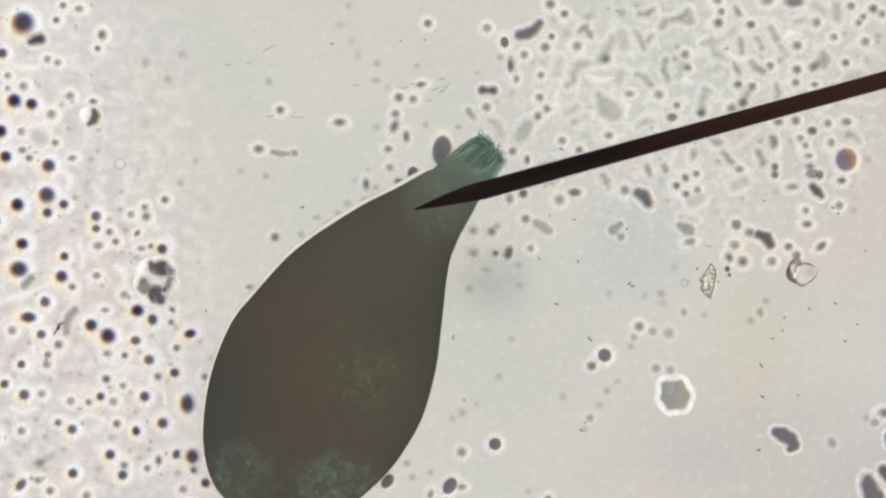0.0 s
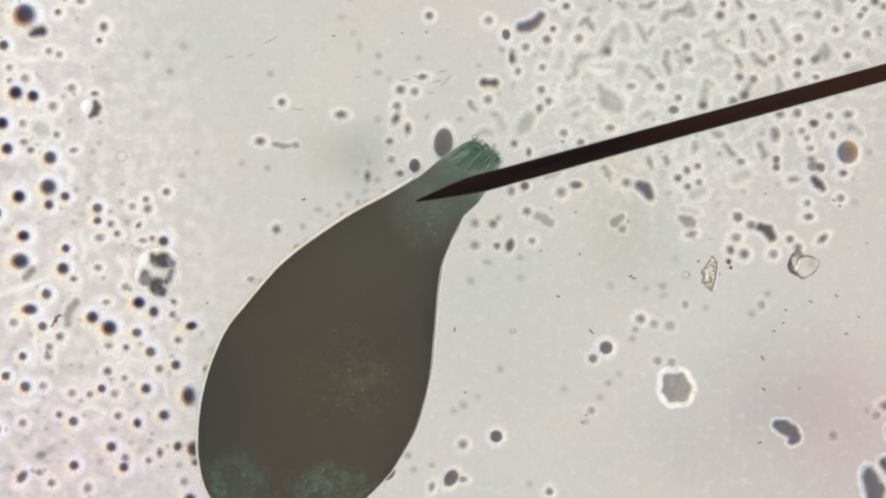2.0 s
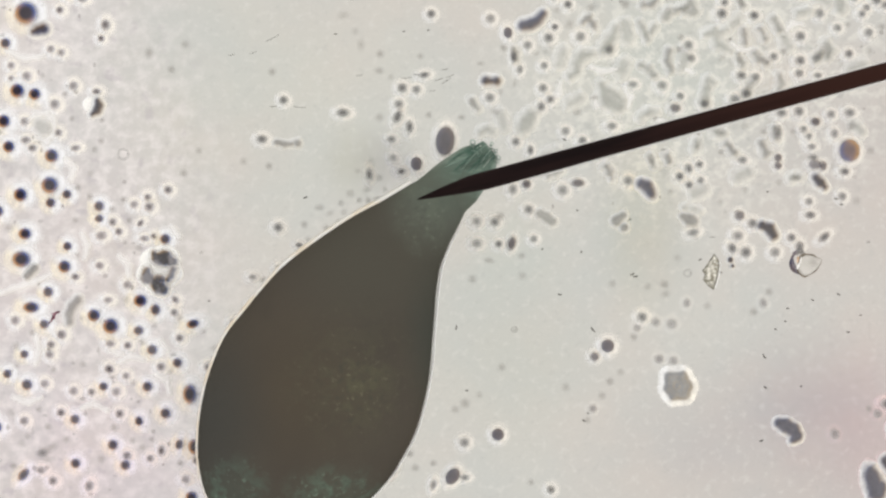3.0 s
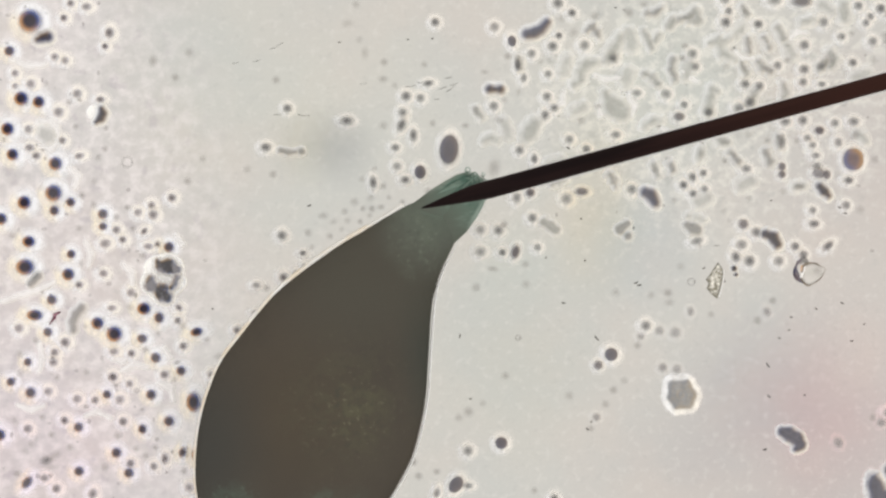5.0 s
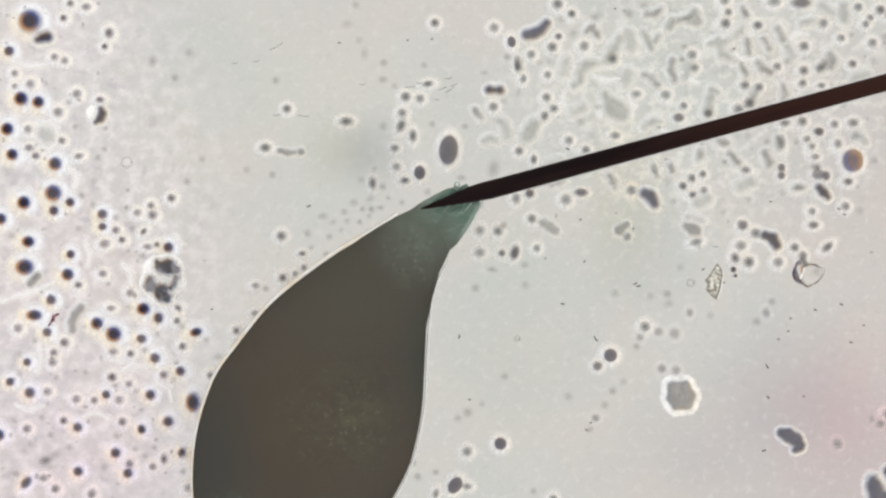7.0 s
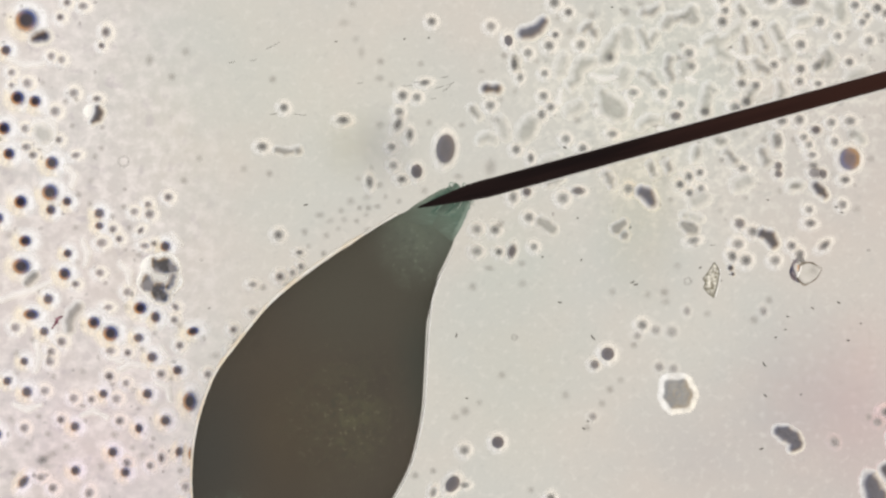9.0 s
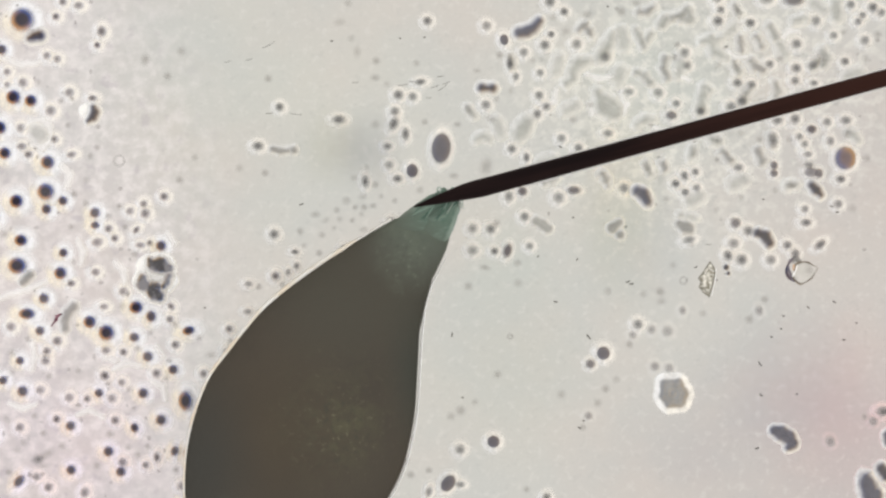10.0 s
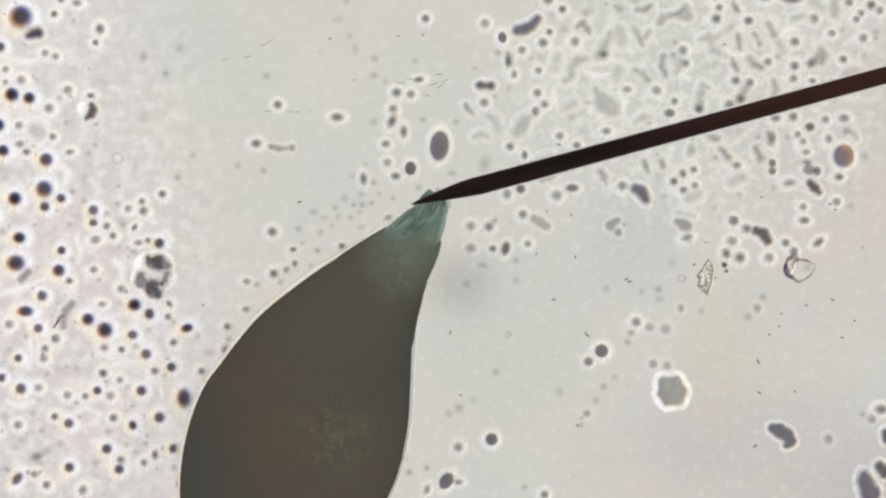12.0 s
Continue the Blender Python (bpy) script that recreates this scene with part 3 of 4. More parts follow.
        part("fold", rings_mesh(rows), (deep, green, deep, pale, green, deep)[k % 6], lip_at(v))
    # pale welts along the outer edge of the far lip
    for v, u0, u1, r0 in ((0.70, -0.012, 0.030, 0.0010), (0.84, -0.030, 0.026, 0.0013), (0.97, -0.034, 0.020, 0.0011), (0.40, 0.004, 0.034, 0.0008)):
        rows = []
        for j in range(9):
            u = j / 8
            q = axis * (u0 + (u1 - u0) * u) + side * (v * 0.036 - 0.004 * u * u + 0.0012 * math.sin(u * 5 + v * 20))
            r = r0 * math.sin(math.pi * (0.08 + 0.84 * u))
            z = 0.0335 * math.sqrt(max(0.10, 1 - v * v)) - 0.004 * u
            rows.append([q + side * r * math.cos(a) + Vector((0, 0, z + r * math.sin(a))) for a in (0, 1.05, 2.09, 3.14, 4.19, 5.24)])
        part("welt", rings_mesh(rows), hair, lips[1])
    # the bright edge of the mouth's opening
    for v0, v1 in ((-1.0, -0.05), (0.05, 1.05)):
        rows = []
        for j in range(10):
            v = v0 + (v1 - v0) * j / 9
            q = axis * (0.030 - 0.014 * v * v + 0.002 * math.sin(9 * v)) + side * v * 0.032
            r = 0.0013 * math.sin(math.pi * (0.1 + 0.8 * j / 9))
            rows.append([q + axis * r * math.cos(a) + Vector((0, 0, 0.022 * math.sqrt(max(0.1, 1 - v * v)) + r * math.sin(a))) for a in (0, 1.05, 2.09, 3.14, 4.19, 5.24)])
        part("mouth_rim", rings_mesh(rows), pale, lip_at(v0))
    for u, v, r in ((0.034, -0.95, 0.0034), (0.041, 0.10, 0.0022), (0.034, 0.85, 0.0026), (0.040, -0.55, 0.0018), (0.039, 0.5, 0.0019)):
        bm = dome_bm(16)
        bm.transform(Matrix.Diagonal((r, r, r, 1)))
        part("bead", bm, bead, lip_at(v), "", axis * u + side * v * 0.034 + Vector((0, 0, 0.012)))
        bm = ring_bm(1.5, 16)
        bm.transform(Matrix.Diagonal((r, r, r, 1)))
        part("bead_skin", bm, pale, lip_at(v), "", axis * u + side * v * 0.034 + Vector((0, 0, 0.010)))
    for k in range(60):
        v = rng.uniform(-1.0, 1.05)
        base = axis * (0.036 - 0.010 * v * v) + side * v * 0.031
        tipp = base + (axis * rng.uniform(0.4, 1.0) + side * (v * 0.7 + rng.uniform(-0.6, 0.6))).normalized() * rng.uniform(0.003, 0.011)
        z = rng.uniform(-0.01, 0.020)
        rows = []
        for j in range(4):
            q = base.lerp(tipp, j / 3) + side * 0.002 * math.sin(j + k)
            r = 0.0013 * (1 - 0.22 * j)
            rows.append([q + side * r * math.cos(a) + axis * r * 0.5 * math.sin(a) + Vector((0, 0, z + r * math.sin(a))) for a in (0, 1.57, 3.14, 4.71)])
        part("bristle", rings_mesh(rows), hair, lip_at(v))
    return thing, lips, folds, thread


STENTOR, LIPS, FOLDS, THREAD = animalcule()


# ---- the pointer ----
def pointer():
    n = Nodes("dark_brown_steel")
    p = n.place()
    streak = n.node("ShaderNodeMapping")
    n.link(p, streak.inputs["Vector"])
    streak.inputs["Scale"].default_value = (4.0, 60.0, 60.0)
    f = n.noise(streak.outputs[0], 1.0, 3.0)
    sep = n.node("ShaderNodeSeparateXYZ")
    n.link(p, sep.inputs[0])
    c = n.mix(n.span(f, 0.35, 0.7), (0.0066, 0.0033, 0.0034), (0.0135, 0.0066, 0.0062))
    along = n.math("ADD", sep.outputs["X"], n.math("MULTIPLY", f, 0.25))
    c = n.mix(n.span(along, 0.35, 1.0, 0.0, 0.85), c, (0.036, 0.0135, 0.0095))
    s = n.matte(c, 0.6, 0.06)
    mat = n.done(s.outputs[0])
    tip = Vector(on(733, 371, 0.215))
    far = Vector(on(1568, 141.5, 0.141))
    way = far - tip
    way = way.normalized()
    count = 28
    thing = new("pointer")
    thing.matrix_basis = Matrix.Translation(tip) @ way.to_track_quat("X", "Z").to_matrix().to_4x4()
    tagged(thing, "long dark brown needle pointer with a tapered point", "pointer")
    point = ((0.135, 0.0120, 0.0004), (0.1205, 0.0150, 0.0005), (0.118, 0.0154, 0.0005), (0.112, 0.0152, 0.0008), (0.09, 0.0138, 0.0014), (0.06, 0.0102, 0.0012), (0.03, 0.0060, 0.0005), (0.006, 0.0023, 0.0), (0.0, 0.0008, 0.0))
    shaft = ((2.3, 0.0150, 0.0006), (1.4, 0.0148, 0.0006), (0.87, 0.0145, 0.0006), (0.7, 0.0144, 0.0006), (0.5, 0.0144, 0.0006), (0.3, 0.0147, 0.0005), (0.14, 0.0153, 0.0003), (0.116, 0.0154, 0.0005), (0.114, 0.0149, 0.0007), (0.10, 0.0115, 0.0010))
    for name, steps in (("shaft", shaft), ("point", point)):
        rows = [[(d, dy + r * math.cos(i / count * math.tau), r * math.sin(i / count * math.tau)) for i in range(count)] for d, r, dy in steps]
        bm = rings_mesh(rows)
        bmesh.ops.recalc_face_normals(bm, faces=bm.faces)
        part(name, bm, mat, thing)
    # the slim halo of light along both flanks, painted as a pale line
    n = Nodes("edge_halo_white")
    pale_line = n.done(n.blend(n.span(n.noise(n.place(), 14.0, 3.0), 0.3, 0.7, 0.25, 0.50), n.clear(), n.matte((0.95, 0.94, 0.92), 0.9).outputs[0]))
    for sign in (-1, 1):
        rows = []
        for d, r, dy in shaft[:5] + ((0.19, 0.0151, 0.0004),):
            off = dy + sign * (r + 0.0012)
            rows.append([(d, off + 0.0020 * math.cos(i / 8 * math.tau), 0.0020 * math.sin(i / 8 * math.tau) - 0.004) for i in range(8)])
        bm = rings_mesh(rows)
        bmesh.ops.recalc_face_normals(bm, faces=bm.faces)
        part("edge_halo", bm, pale_line, thing, "slim painted halo of light")


pointer()

# ---- soft smears of lens dust and painted coloured haze that drift across the field ----
def smears():
    thing = new("dust_and_haze")
    thing.location = (0, 0, 0.003)
    tagged(thing, "faint blurred smears of lens dust and painted coloured haze", "smear")
    # the first two are blurred lens dust, the others painted coloured haze
    for i, (x, y, rx, ry, tint, most) in enumerate((
        (652, 277, 88, 95, (0.60, 0.61, 0.65), 0.52),
        (588, 272, 85, 95, (0.84, 0.81, 0.72), 0.50),
        (1100, 380, 120, 230, (1.0, 0.955, 0.84), 0.75),
        (1540, 740, 240, 270, (1.0, 0.85, 0.87), 0.95),
        (1390, 680, 220, 180, (0.86, 0.84, 0.88), 0.85),
        (130, 830, 330, 260, (1.0, 0.92, 0.98), 0.75),
    )):
        bm = dome_bm(32)
        mat = haze_material("smear_%d" % i, tint, most)
        ob = part("smear", bm, mat, thing)
        q = on(x, y)
        ob.matrix_basis = pose(q[0], q[1], 0) @ Matrix.Diagonal((rx / 1000, ry / 1000, 0.0012, 1))
    return thing


SMEAR = smears()

# ---- droplets ----
droplets("ink", [(41, 42, 21), (-10, 392, 11), (-12, 774, 11), (334, 898, 11), (4, 95, 10), (25, 179, 13), (56, 185, 11), (1, 233, 12), (10, 278, 11), (86, 294, 12.5), (83, 346, 15.5),
                 (31, 363, 12.5), (84, 377, 9.5), (113, 362, 9), (170, 383, 10), (170, 405, 8.5, 7.5, 0), (39, 432, 12, 10.5, 0), (287, 441, 10),
                 (33, 477, 17, 15, 0), (109, 490, 11.5), (80, 535, 10), (161, 576, 11.5), (191, 595, 14.5), (243, 550, 12.5, 11.5, 0)], True)
droplets("ink", [(270, 566, 9.5, 11, 0), (240, 603, 10, 9, 0), (264, 637, 10), (309, 660, 9.5), (43, 699, 10.5), (8, 680, 8.5),
                 (256, 702, 10), (331, 715, 13, 18, 0), (288, 749, 10.5), (128, 760, 9.5), (241, 763, 8, 9.5, 10), (195, 805, 10),
                 (340, 808, 12.5, 14, 0), (312, 804, 7.5, 10, -20), (129, 838, 9.5), (364, 855, 9.5), (336, 591, 11.5, 8, 15)], True)
droplets("ink", [(38, 645, 8), (73, 592, 9), (114, 454, 8.5), (178, 702, 8.5), (50, 562, 15, 10, 0), (217, 841, 9.5), (37, 858, 8.5, 14, -38)], True)
droplets("grey", [(140, 16, 9, 7, 0), (112, 10, 7), (100, 36, 7), (181, 62, 8.5, 10, 0), (173, 86, 6), (84, 105, 7.5), (102, 111, 7), (14, 134, 7), (42, 153, 9),
                  (14, 157, 6), (124, 170, 8.5), (91, 203, 9.5), (165, 180, 8, 6, 0), (38, 233, 8), (98, 253, 7), (40, 266, 9, 7, 0), (52, 280, 8, 7, 0), (128, 280, 9, 6, 15),
                  (194, 411, 7.5), (174, 435, 10, 8, 10), (205, 428, 7), (232, 380, 7.5), (256, 367, 7), (259, 384, 9)])
droplets("grey", [(250, 440, 9, 6, 0), (267, 436, 6), (243, 413, 8, 5, 50), (171, 488, 8, 7, 0), (128, 508, 7.5, 6.5, 0), (220, 522, 8), (22, 585, 8.5), (104, 610, 8.5), (85, 628, 7.5), (83, 645, 8),
                  (201, 711, 8.5), (188, 671, 8.5), (280, 667, 8.5), (74, 697, 8), (207, 750, 8), (281, 815, 7, 10, 0), (220, 824, 8), (261, 829, 7),
                  (343, 832, 8), (324, 866, 8.5), (89, 869, 8), (153, 878, 8, 10, -20)])
droplets("grey", [(363, 667, 8), (38, 763, 8), (103, 748, 7.5), (68, 850, 9, 7, 0), (313, 616, 7.5), (305, 548, 8, 6, -40), (303, 571, 7), (292, 354, 8), (157, 712, 7), (125, 710, 8), (218, 683, 7), (221, 629, 7), (190, 626, 9, 7, 0), (186, 549, 8, 6, 0)])
droplets("mist", [(70, 152, 6), (110, 185, 7), (175, 231, 6), (122, 228, 6), (174, 268, 7), (162, 282, 6), (155, 325, 7), (133, 350, 7), (154, 366, 7),
                  (193, 388, 6), (128, 408, 7), (11, 421, 8), (347, 285, 7), (223, 408, 6), (133, 470, 7), (218, 548, 8), (52, 607, 7), (24, 630, 8), (246, 623, 7),
                  (312, 580, 7), (355, 604, 6), (142, 662, 7), (232, 695, 7), (297, 675, 7), (25, 665, 8), (90, 672, 7), (64, 742, 7)])
droplets("mist", [(15, 747, 7), (45, 790, 8), (80, 773, 7), (35, 803, 8), (198, 774, 7), (230, 798, 7), (264, 795, 6), (248, 810, 7), (315, 837, 7), (20, 842, 8), (113, 795, 8), (175, 830, 8),
                  (259, 112, 9, 11, 0), (298, 141, 8), (322, 97, 9), (425, 303, 8), (471, 312, 8), (476, 145, 8), (667, 113, 8), (665, 143, 10, 7, 0), (686, 154, 7), (738, 117, 7),
                  (623, 73, 8), (633, 97, 8, 12, 0), (602, 45, 12, 8, 10), (617, 11, 8)])

# the thin field above the animalcule
droplets("ash", [(496, 195, 8), (458, 264, 10, 8, 0), (487, 420, 9), (524, 451, 7, 5, 0), (512, 487, 6, 7, 0), (527, 476, 6, 7, 0), (610, 445, 7), (692, 394, 8, 6, 20), (442, 508, 8, 6, 0), (441, 557, 8, 6, 0), (757, 42, 8), (745, 150, 10, 6, 10), (731, 176, 8), (601, 217, 12, 8, 0), (690, 297, 8), (705, 321, 9, 7, 0),
                  (648, 326, 7, 12, 5), (687, 264, 8, 7, 0), (719, 242, 7, 12, 0), (706, 173, 9), (700, 202, 8.5), (698, 224, 8, 13, -25)])
droplets("grey", [(490, 494, 8.5), (408, 588, 7.5), (405, 629, 9, 10, 0), (762, 875, 6, 10, -15)])
droplets("mist", [(567, 453, 7), (645, 411, 9, 6, 10), (460, 513, 7), (555, 479, 7), (502, 509, 7), (410, 609, 7), (377, 634, 12, 9, 0), (862, 299, 12, 18, -10), (745, 341, 8), (646, 372, 7), (642, 384, 6), (662, 369, 8, 6, 0), (572, 421, 7), (593, 409, 6), (603, 393, 7), (540, 440, 6), (630, 372, 6), (700, 360, 6), (676, 352, 6), (625, 395, 6), (805, 316, 10, 7, 0), (970, 882, 8), (213, 371, 6), (320, 325, 8)])
droplets("plum", [(782, 267, 18, 28.5, -6), (731, 307, 10.5, 13, 0), (893, 75, 8, 10.5, 10), (1070, 629, 12.5), (876, 786, 11.5), (796, 860, 12, 17, -35), (686, 852, 10, 15, -40)])
droplets("slate", [(1047, 648, 9.5),
                   (1017, 341, 14, 8.5, 0), (926, 343, 9.5), (1303, 398, 10.5), (1405, 4, 21, 11, 0), (900, 448, 9, 15, -15), (1189, 208, 11.5, 9, 0), (1437, 232, 10.5, 9, 0)])
droplets("ash", [(862, 50, 8.5), (974, 8, 9.5), (999, 25, 7.5), (1021, 82, 9), (861, 190, 8.5), (955, 173, 8), (952, 206, 7.5, 9, 0), (1166, 168, 9), (1114, 166, 9, 7, 0), (1072, 105, 9),
                  (965, 84, 9), (957, 133, 7), (928, 97, 8), (976, 65, 6.5), (968, 193, 8), (903, 117, 6, 11, 0), (914, 140, 6, 8, -10),
                  (1198, 187, 7), (1212, 97, 9), (1217, 120, 8)])
droplets("ash", [(1271, 41, 9.5), (1276, 21, 7.5), (1328, 44, 9, 8, 0), (1410, 81, 9), (1410, 124, 9), (1408, 146, 8), (1444, 40, 9), (1476, 66, 7.5), (1531, 74, 8.5), (1545, 16, 9),
                  (1560, 25, 8), (1506, 11, 8), (1527, 30, 7), (1519, 41, 7), (1496, 112, 8), (1441, 150, 8, 6, 0), (1363, 117, 8), (1306, 150, 9, 8, 0), (1331, 153, 8)])
droplets("ash", [(1313, 182, 9), (1295, 193, 10), (1241, 201, 9, 8, 0), (1498, 216, 10, 8, 0), (1465, 219, 8), (1408, 214, 9), (1377, 216, 10, 8, 0), (1357, 2, 12, 9, 0), (1270, 0, 9), (1440, 118, 10, 8, 20),
                  (995, 249, 8), (907, 268, 8), (933, 283, 6, 9, 0), (1025, 266, 8), (1077, 240, 9, 7, 0), (902, 352, 8, 10, 0), (990, 354, 10), (1106, 337, 9)])
droplets("ash", [(930, 388, 8.5), (870, 410, 9), (838, 409, 9), (838, 448, 10, 9, 0), (877, 449, 7), (939, 440, 7),
                  (1213, 315, 7, 9, 20), (1197, 329, 7.5), (1214, 344, 7), (1232, 308, 7), (1234, 336, 7), (1308, 300, 9, 7, 0)])
droplets("ash", [(1372, 252, 7, 12, 0), (1416, 245, 7), (1425, 258, 7), (1431, 276, 8, 6, 0), (1471, 253, 7, 9, 0),
                  (1489, 320, 9, 7, 0), (1485, 364, 8), (1426, 373, 7), (1428, 397, 10, 7, 0), (1326, 412, 9), (1300, 434, 10, 9, 0), (1221, 428, 11, 7, 15)])
droplets("ash", [(1453, 436, 12, 7, 40), (1395, 437, 8), (1366, 463, 9), (1314, 463, 10), (1290, 456, 8, 10, 20), (1409, 452, 8, 9, 0), (1131, 578, 9), (817, 800, 9), (1565, 731, 12, 9, 0),
                  (817, 862, 9, 6, 0), (970, 884, 7)])
droplets("dove", [(1210, 553, 7, 9, 0), (1345, 553, 8, 10, 10), (1183, 590, 11), (1155, 587, 9), (1122, 597, 8), (1161, 652, 9), (1186, 655, 9), (1044, 740, 8), (1472, 784, 9, 11, 25), (1548, 748, 9)])
droplets("mist", [(918, 470, 8), (919, 505, 9), (831, 511, 9), (860, 478, 11, 6, -10), (1145, 302, 7, 12, 20), (1181, 356, 7), (1270, 286, 6), (1510, 372, 9), (1402, 331, 10, 7, 10),
                  (1373, 340, 7), (1313, 353, 7), (1269, 375, 7), (1315, 240, 10, 7, 0), (1271, 252, 10, 9, 0), (1193, 473, 8), (1246, 558, 8), (1328, 568, 9), (1355, 533, 8), (1116, 613, 8),
                  (883, 667, 8), (1078, 519, 8), (1140, 524, 8), (818, 731, 10), (801, 741, 9)])
droplets("mist", [(843, 716, 7), (996, 702, 9), (1034, 760, 7), (1060, 717, 8), (1074, 692, 8), (1093, 675, 8), (720, 820, 8), (730, 845, 8), (762, 837, 7), (1380, 108, 7), (1272, 120, 8),
                  (1304, 122, 7, 10, 10), (1554, 64, 8), (1532, 106, 8), (1493, 60, 7), (1305, 22, 8), (1196, 105, 9), (1199, 83, 7), (880, 400, 8), (1170, 520, 9), (1172, 537, 10, 8, 0), (935, 870, 7), (1532, 740, 7)])
droplets("mist", [(1456, 105, 10, 14, 20), (1040, 30, 9), (980, 35, 8), (1002, 60, 9), (1100, 25, 10), (1126, 10, 10, 7, 0), (880, 180, 7), (905, 165, 6, 10, -10), (870, 215, 10, 7, 0), (830, 200, 6, 11, 25), (1016, 216, 9), (845, 130, 8, 5, 0),
                  (943, 112, 7), (885, 102, 7), (1045, 190, 9, 6, 0), (1230, 275, 7, 10, 0), (1345, 250, 7), (1398, 250, 7), (1535, 283, 8), (1500, 240, 9, 12, -30), (615, 360, 9), (560, 385, 10, 7, 0), (628, 320, 7),
                  (666, 225, 9), (666, 332, 7), (651, 301, 6), (644, 353, 9, 7, 20), (753, 221, 7), (811, 225, 8, 6, 0), (598, 377, 7), (578, 395, 9, 6, 20), (533, 415, 8), (241, 456, 8, 7, 30)])

# ---- larger bodies in the water ----


def cluster(name, label, category, lobes):
    """A body grown together from several lobes: kind, x, y, radii, turn."""
    thing = new(name)
    tagged(thing, label, category)
    for k, (kind, x, y, rx, ry, turn) in enumerate(lobes):
        q = lobe(kind, x, y, rx, ry, turn, thing, kind in ("slate", "jelly", "bronze"), name="lobe")
        q.location.z += 0.0004 * k
    return thing


soft_body("bent_rod", "bent grey rod shaped body with a pale rim", "rod", "blue", [[(920, 63, 10), (932, 61, 9.5), (944, 55, 8.5), (955, 42, 7.5)]], 9.0, 0.7)
soft_body("sickle", "pale grey sickle shaped body", "sickle", "mid", [[(133, 549, 7.5), (123, 560, 6.5), (118, 574, 6.5), (119, 588, 6)]], 8.0, 0.8)
# the white body paints the highlight inside the crescent
CRESCENT = soft_body("crescent_body", "dark crescent with a painted white highlight", "crescent", "glow", [[(154, 203, 7)], [(160, 208, 5)]], 7.0, 0.6)
soft_body("crescent", "", "", "dark", [[(169, 197, 5), (172, 206, 6.5), (168, 215, 6), (160, 221, 4)]], 7.0, 0.6, "", 0.006, CRESCENT)
soft_body("short_rod", "pale short rod with a darker end", "rod", "mid", [[(484, 270, 4.5), (499, 273, 4), (512, 272, 4)], [(521, 271, 6.5)]], 6.0, 0.9)
soft_body("kidney_body", "dark kidney shaped body with a pale rim", "kidney body", "blue", [[(1129, 342, 9), (1139, 347, 10), (1147, 361, 8.5)]], 9.0, 0.8)
soft_body("peanut_body", "grey peanut shaped body with a pale rim", "peanut body", "soft", [[(951, 396, 7.5), (962, 402, 7), (971, 409, 8)]], 7.0, 0.8)
soft_body("club_body", "grey club shaped body with a faint rim", "club", "mid", [[(1203, 400, 6), (1214, 406, 9), (1222, 409, 7)]], 7.0, 0.8)
soft_body("kidney_body", "dark bent body with a pale rim", "kidney body", "dark", [[(1343, 416, 8), (1355, 421, 9.5), (1362, 433, 9)]], 8.0, 1.2)
soft_body("kidney_body", "small dark bent body with a pale rim", "kidney body", "dark", [[(1437, 331, 7), (1445, 340, 7.5), (1453, 348, 5.5)]], 8.0, 0.8)
soft_body("bean_body", "dark bean shaped body with a bright notch", "bean body", "blue", [[(1373, 765, 9), (1384, 769, 12), (1397, 776, 11.5), (1404, 787, 10), (1397, 795, 6)]], 7.0, 0.8)
soft_body("dumbbell_body", "dark dumbbell shaped body with a bright rim", "dumbbell", "dark", [[(854, 160, 7.5)], [(854, 161, 5.5), (873, 161, 5.5)], [(873, 161, 7.5)]], 9.0, 0.5)
soft_body("short_rod", "short grey rod beside a black droplet", "rod", "mid", [[(43, 507, 5.5), (50, 500, 5), (57, 493, 6)]], 6.0, 0.7)
soft_body("club_body", "dark club shaped body with a bright rim", "club", "black", [[(55, 75, 6), (63, 72, 7), (72, 70, 10)]], 9.0, 0.7)
soft_body("dark_mass", "dark bluish lumpy mass with a bright rim", "mass", "blue", [[(1533, 846, 10), (1537, 862, 15), (1545, 886, 18)], [(1552, 878, 12)]], 10.0, 2.0)
soft_body("dark_mass", "dark round lumpy mass beside a larger one", "mass", "dark", [[(1562, 832, 10), (1572, 842, 12)]], 9.0, 1.5)
soft_body("dark_mass", "dark lumpy mass at the border", "mass", "dark", [[(1573, 772, 8), (1574, 784, 8)]], 8.0, 1.2)
soft_body("droplet_trio", "three grey droplets grown together", "droplet", "mid", [[(1096, 398, 6), (1085, 407, 7)], [(1084, 409, 7.5)], [(1099, 420, 6.5)]], 7.0, 1.0)
soft_body("grain_pair", "tiny dark ring shaped grain with a smaller one", "grain", "dark", [[(1286, 477, 4.5)], [(1290, 487, 2.5)]], 3.5, 0.6)
cluster("grey_mass", "pale grey smear of jelly", "mass", [("ash", 72, 819, 13, 9, 15), ("mist", 88, 809, 12, 9, 30), ("mist", 80, 830, 14, 7, 0)])
cluster("lumpy_droplet", "lumpy grey droplet with two knobs", "droplet",
        [("ash", 1433, 295, 10, 7, 0), ("jelly", 1436, 308, 13, 10, 0), ("slate", 1450, 310, 8.5, 10, 0)])
cluster("brown_bubble", "round brown and blue bubble with a pale rim", "bubble", [("bronze", 1497, 283, 19.5, 21, 0)])
cluster("droplet_pair", "two grey droplets grown together", "droplet", [("slate", 1371, 296, 8, 9, 0), ("slate", 1371, 310, 8, 8, 0)])
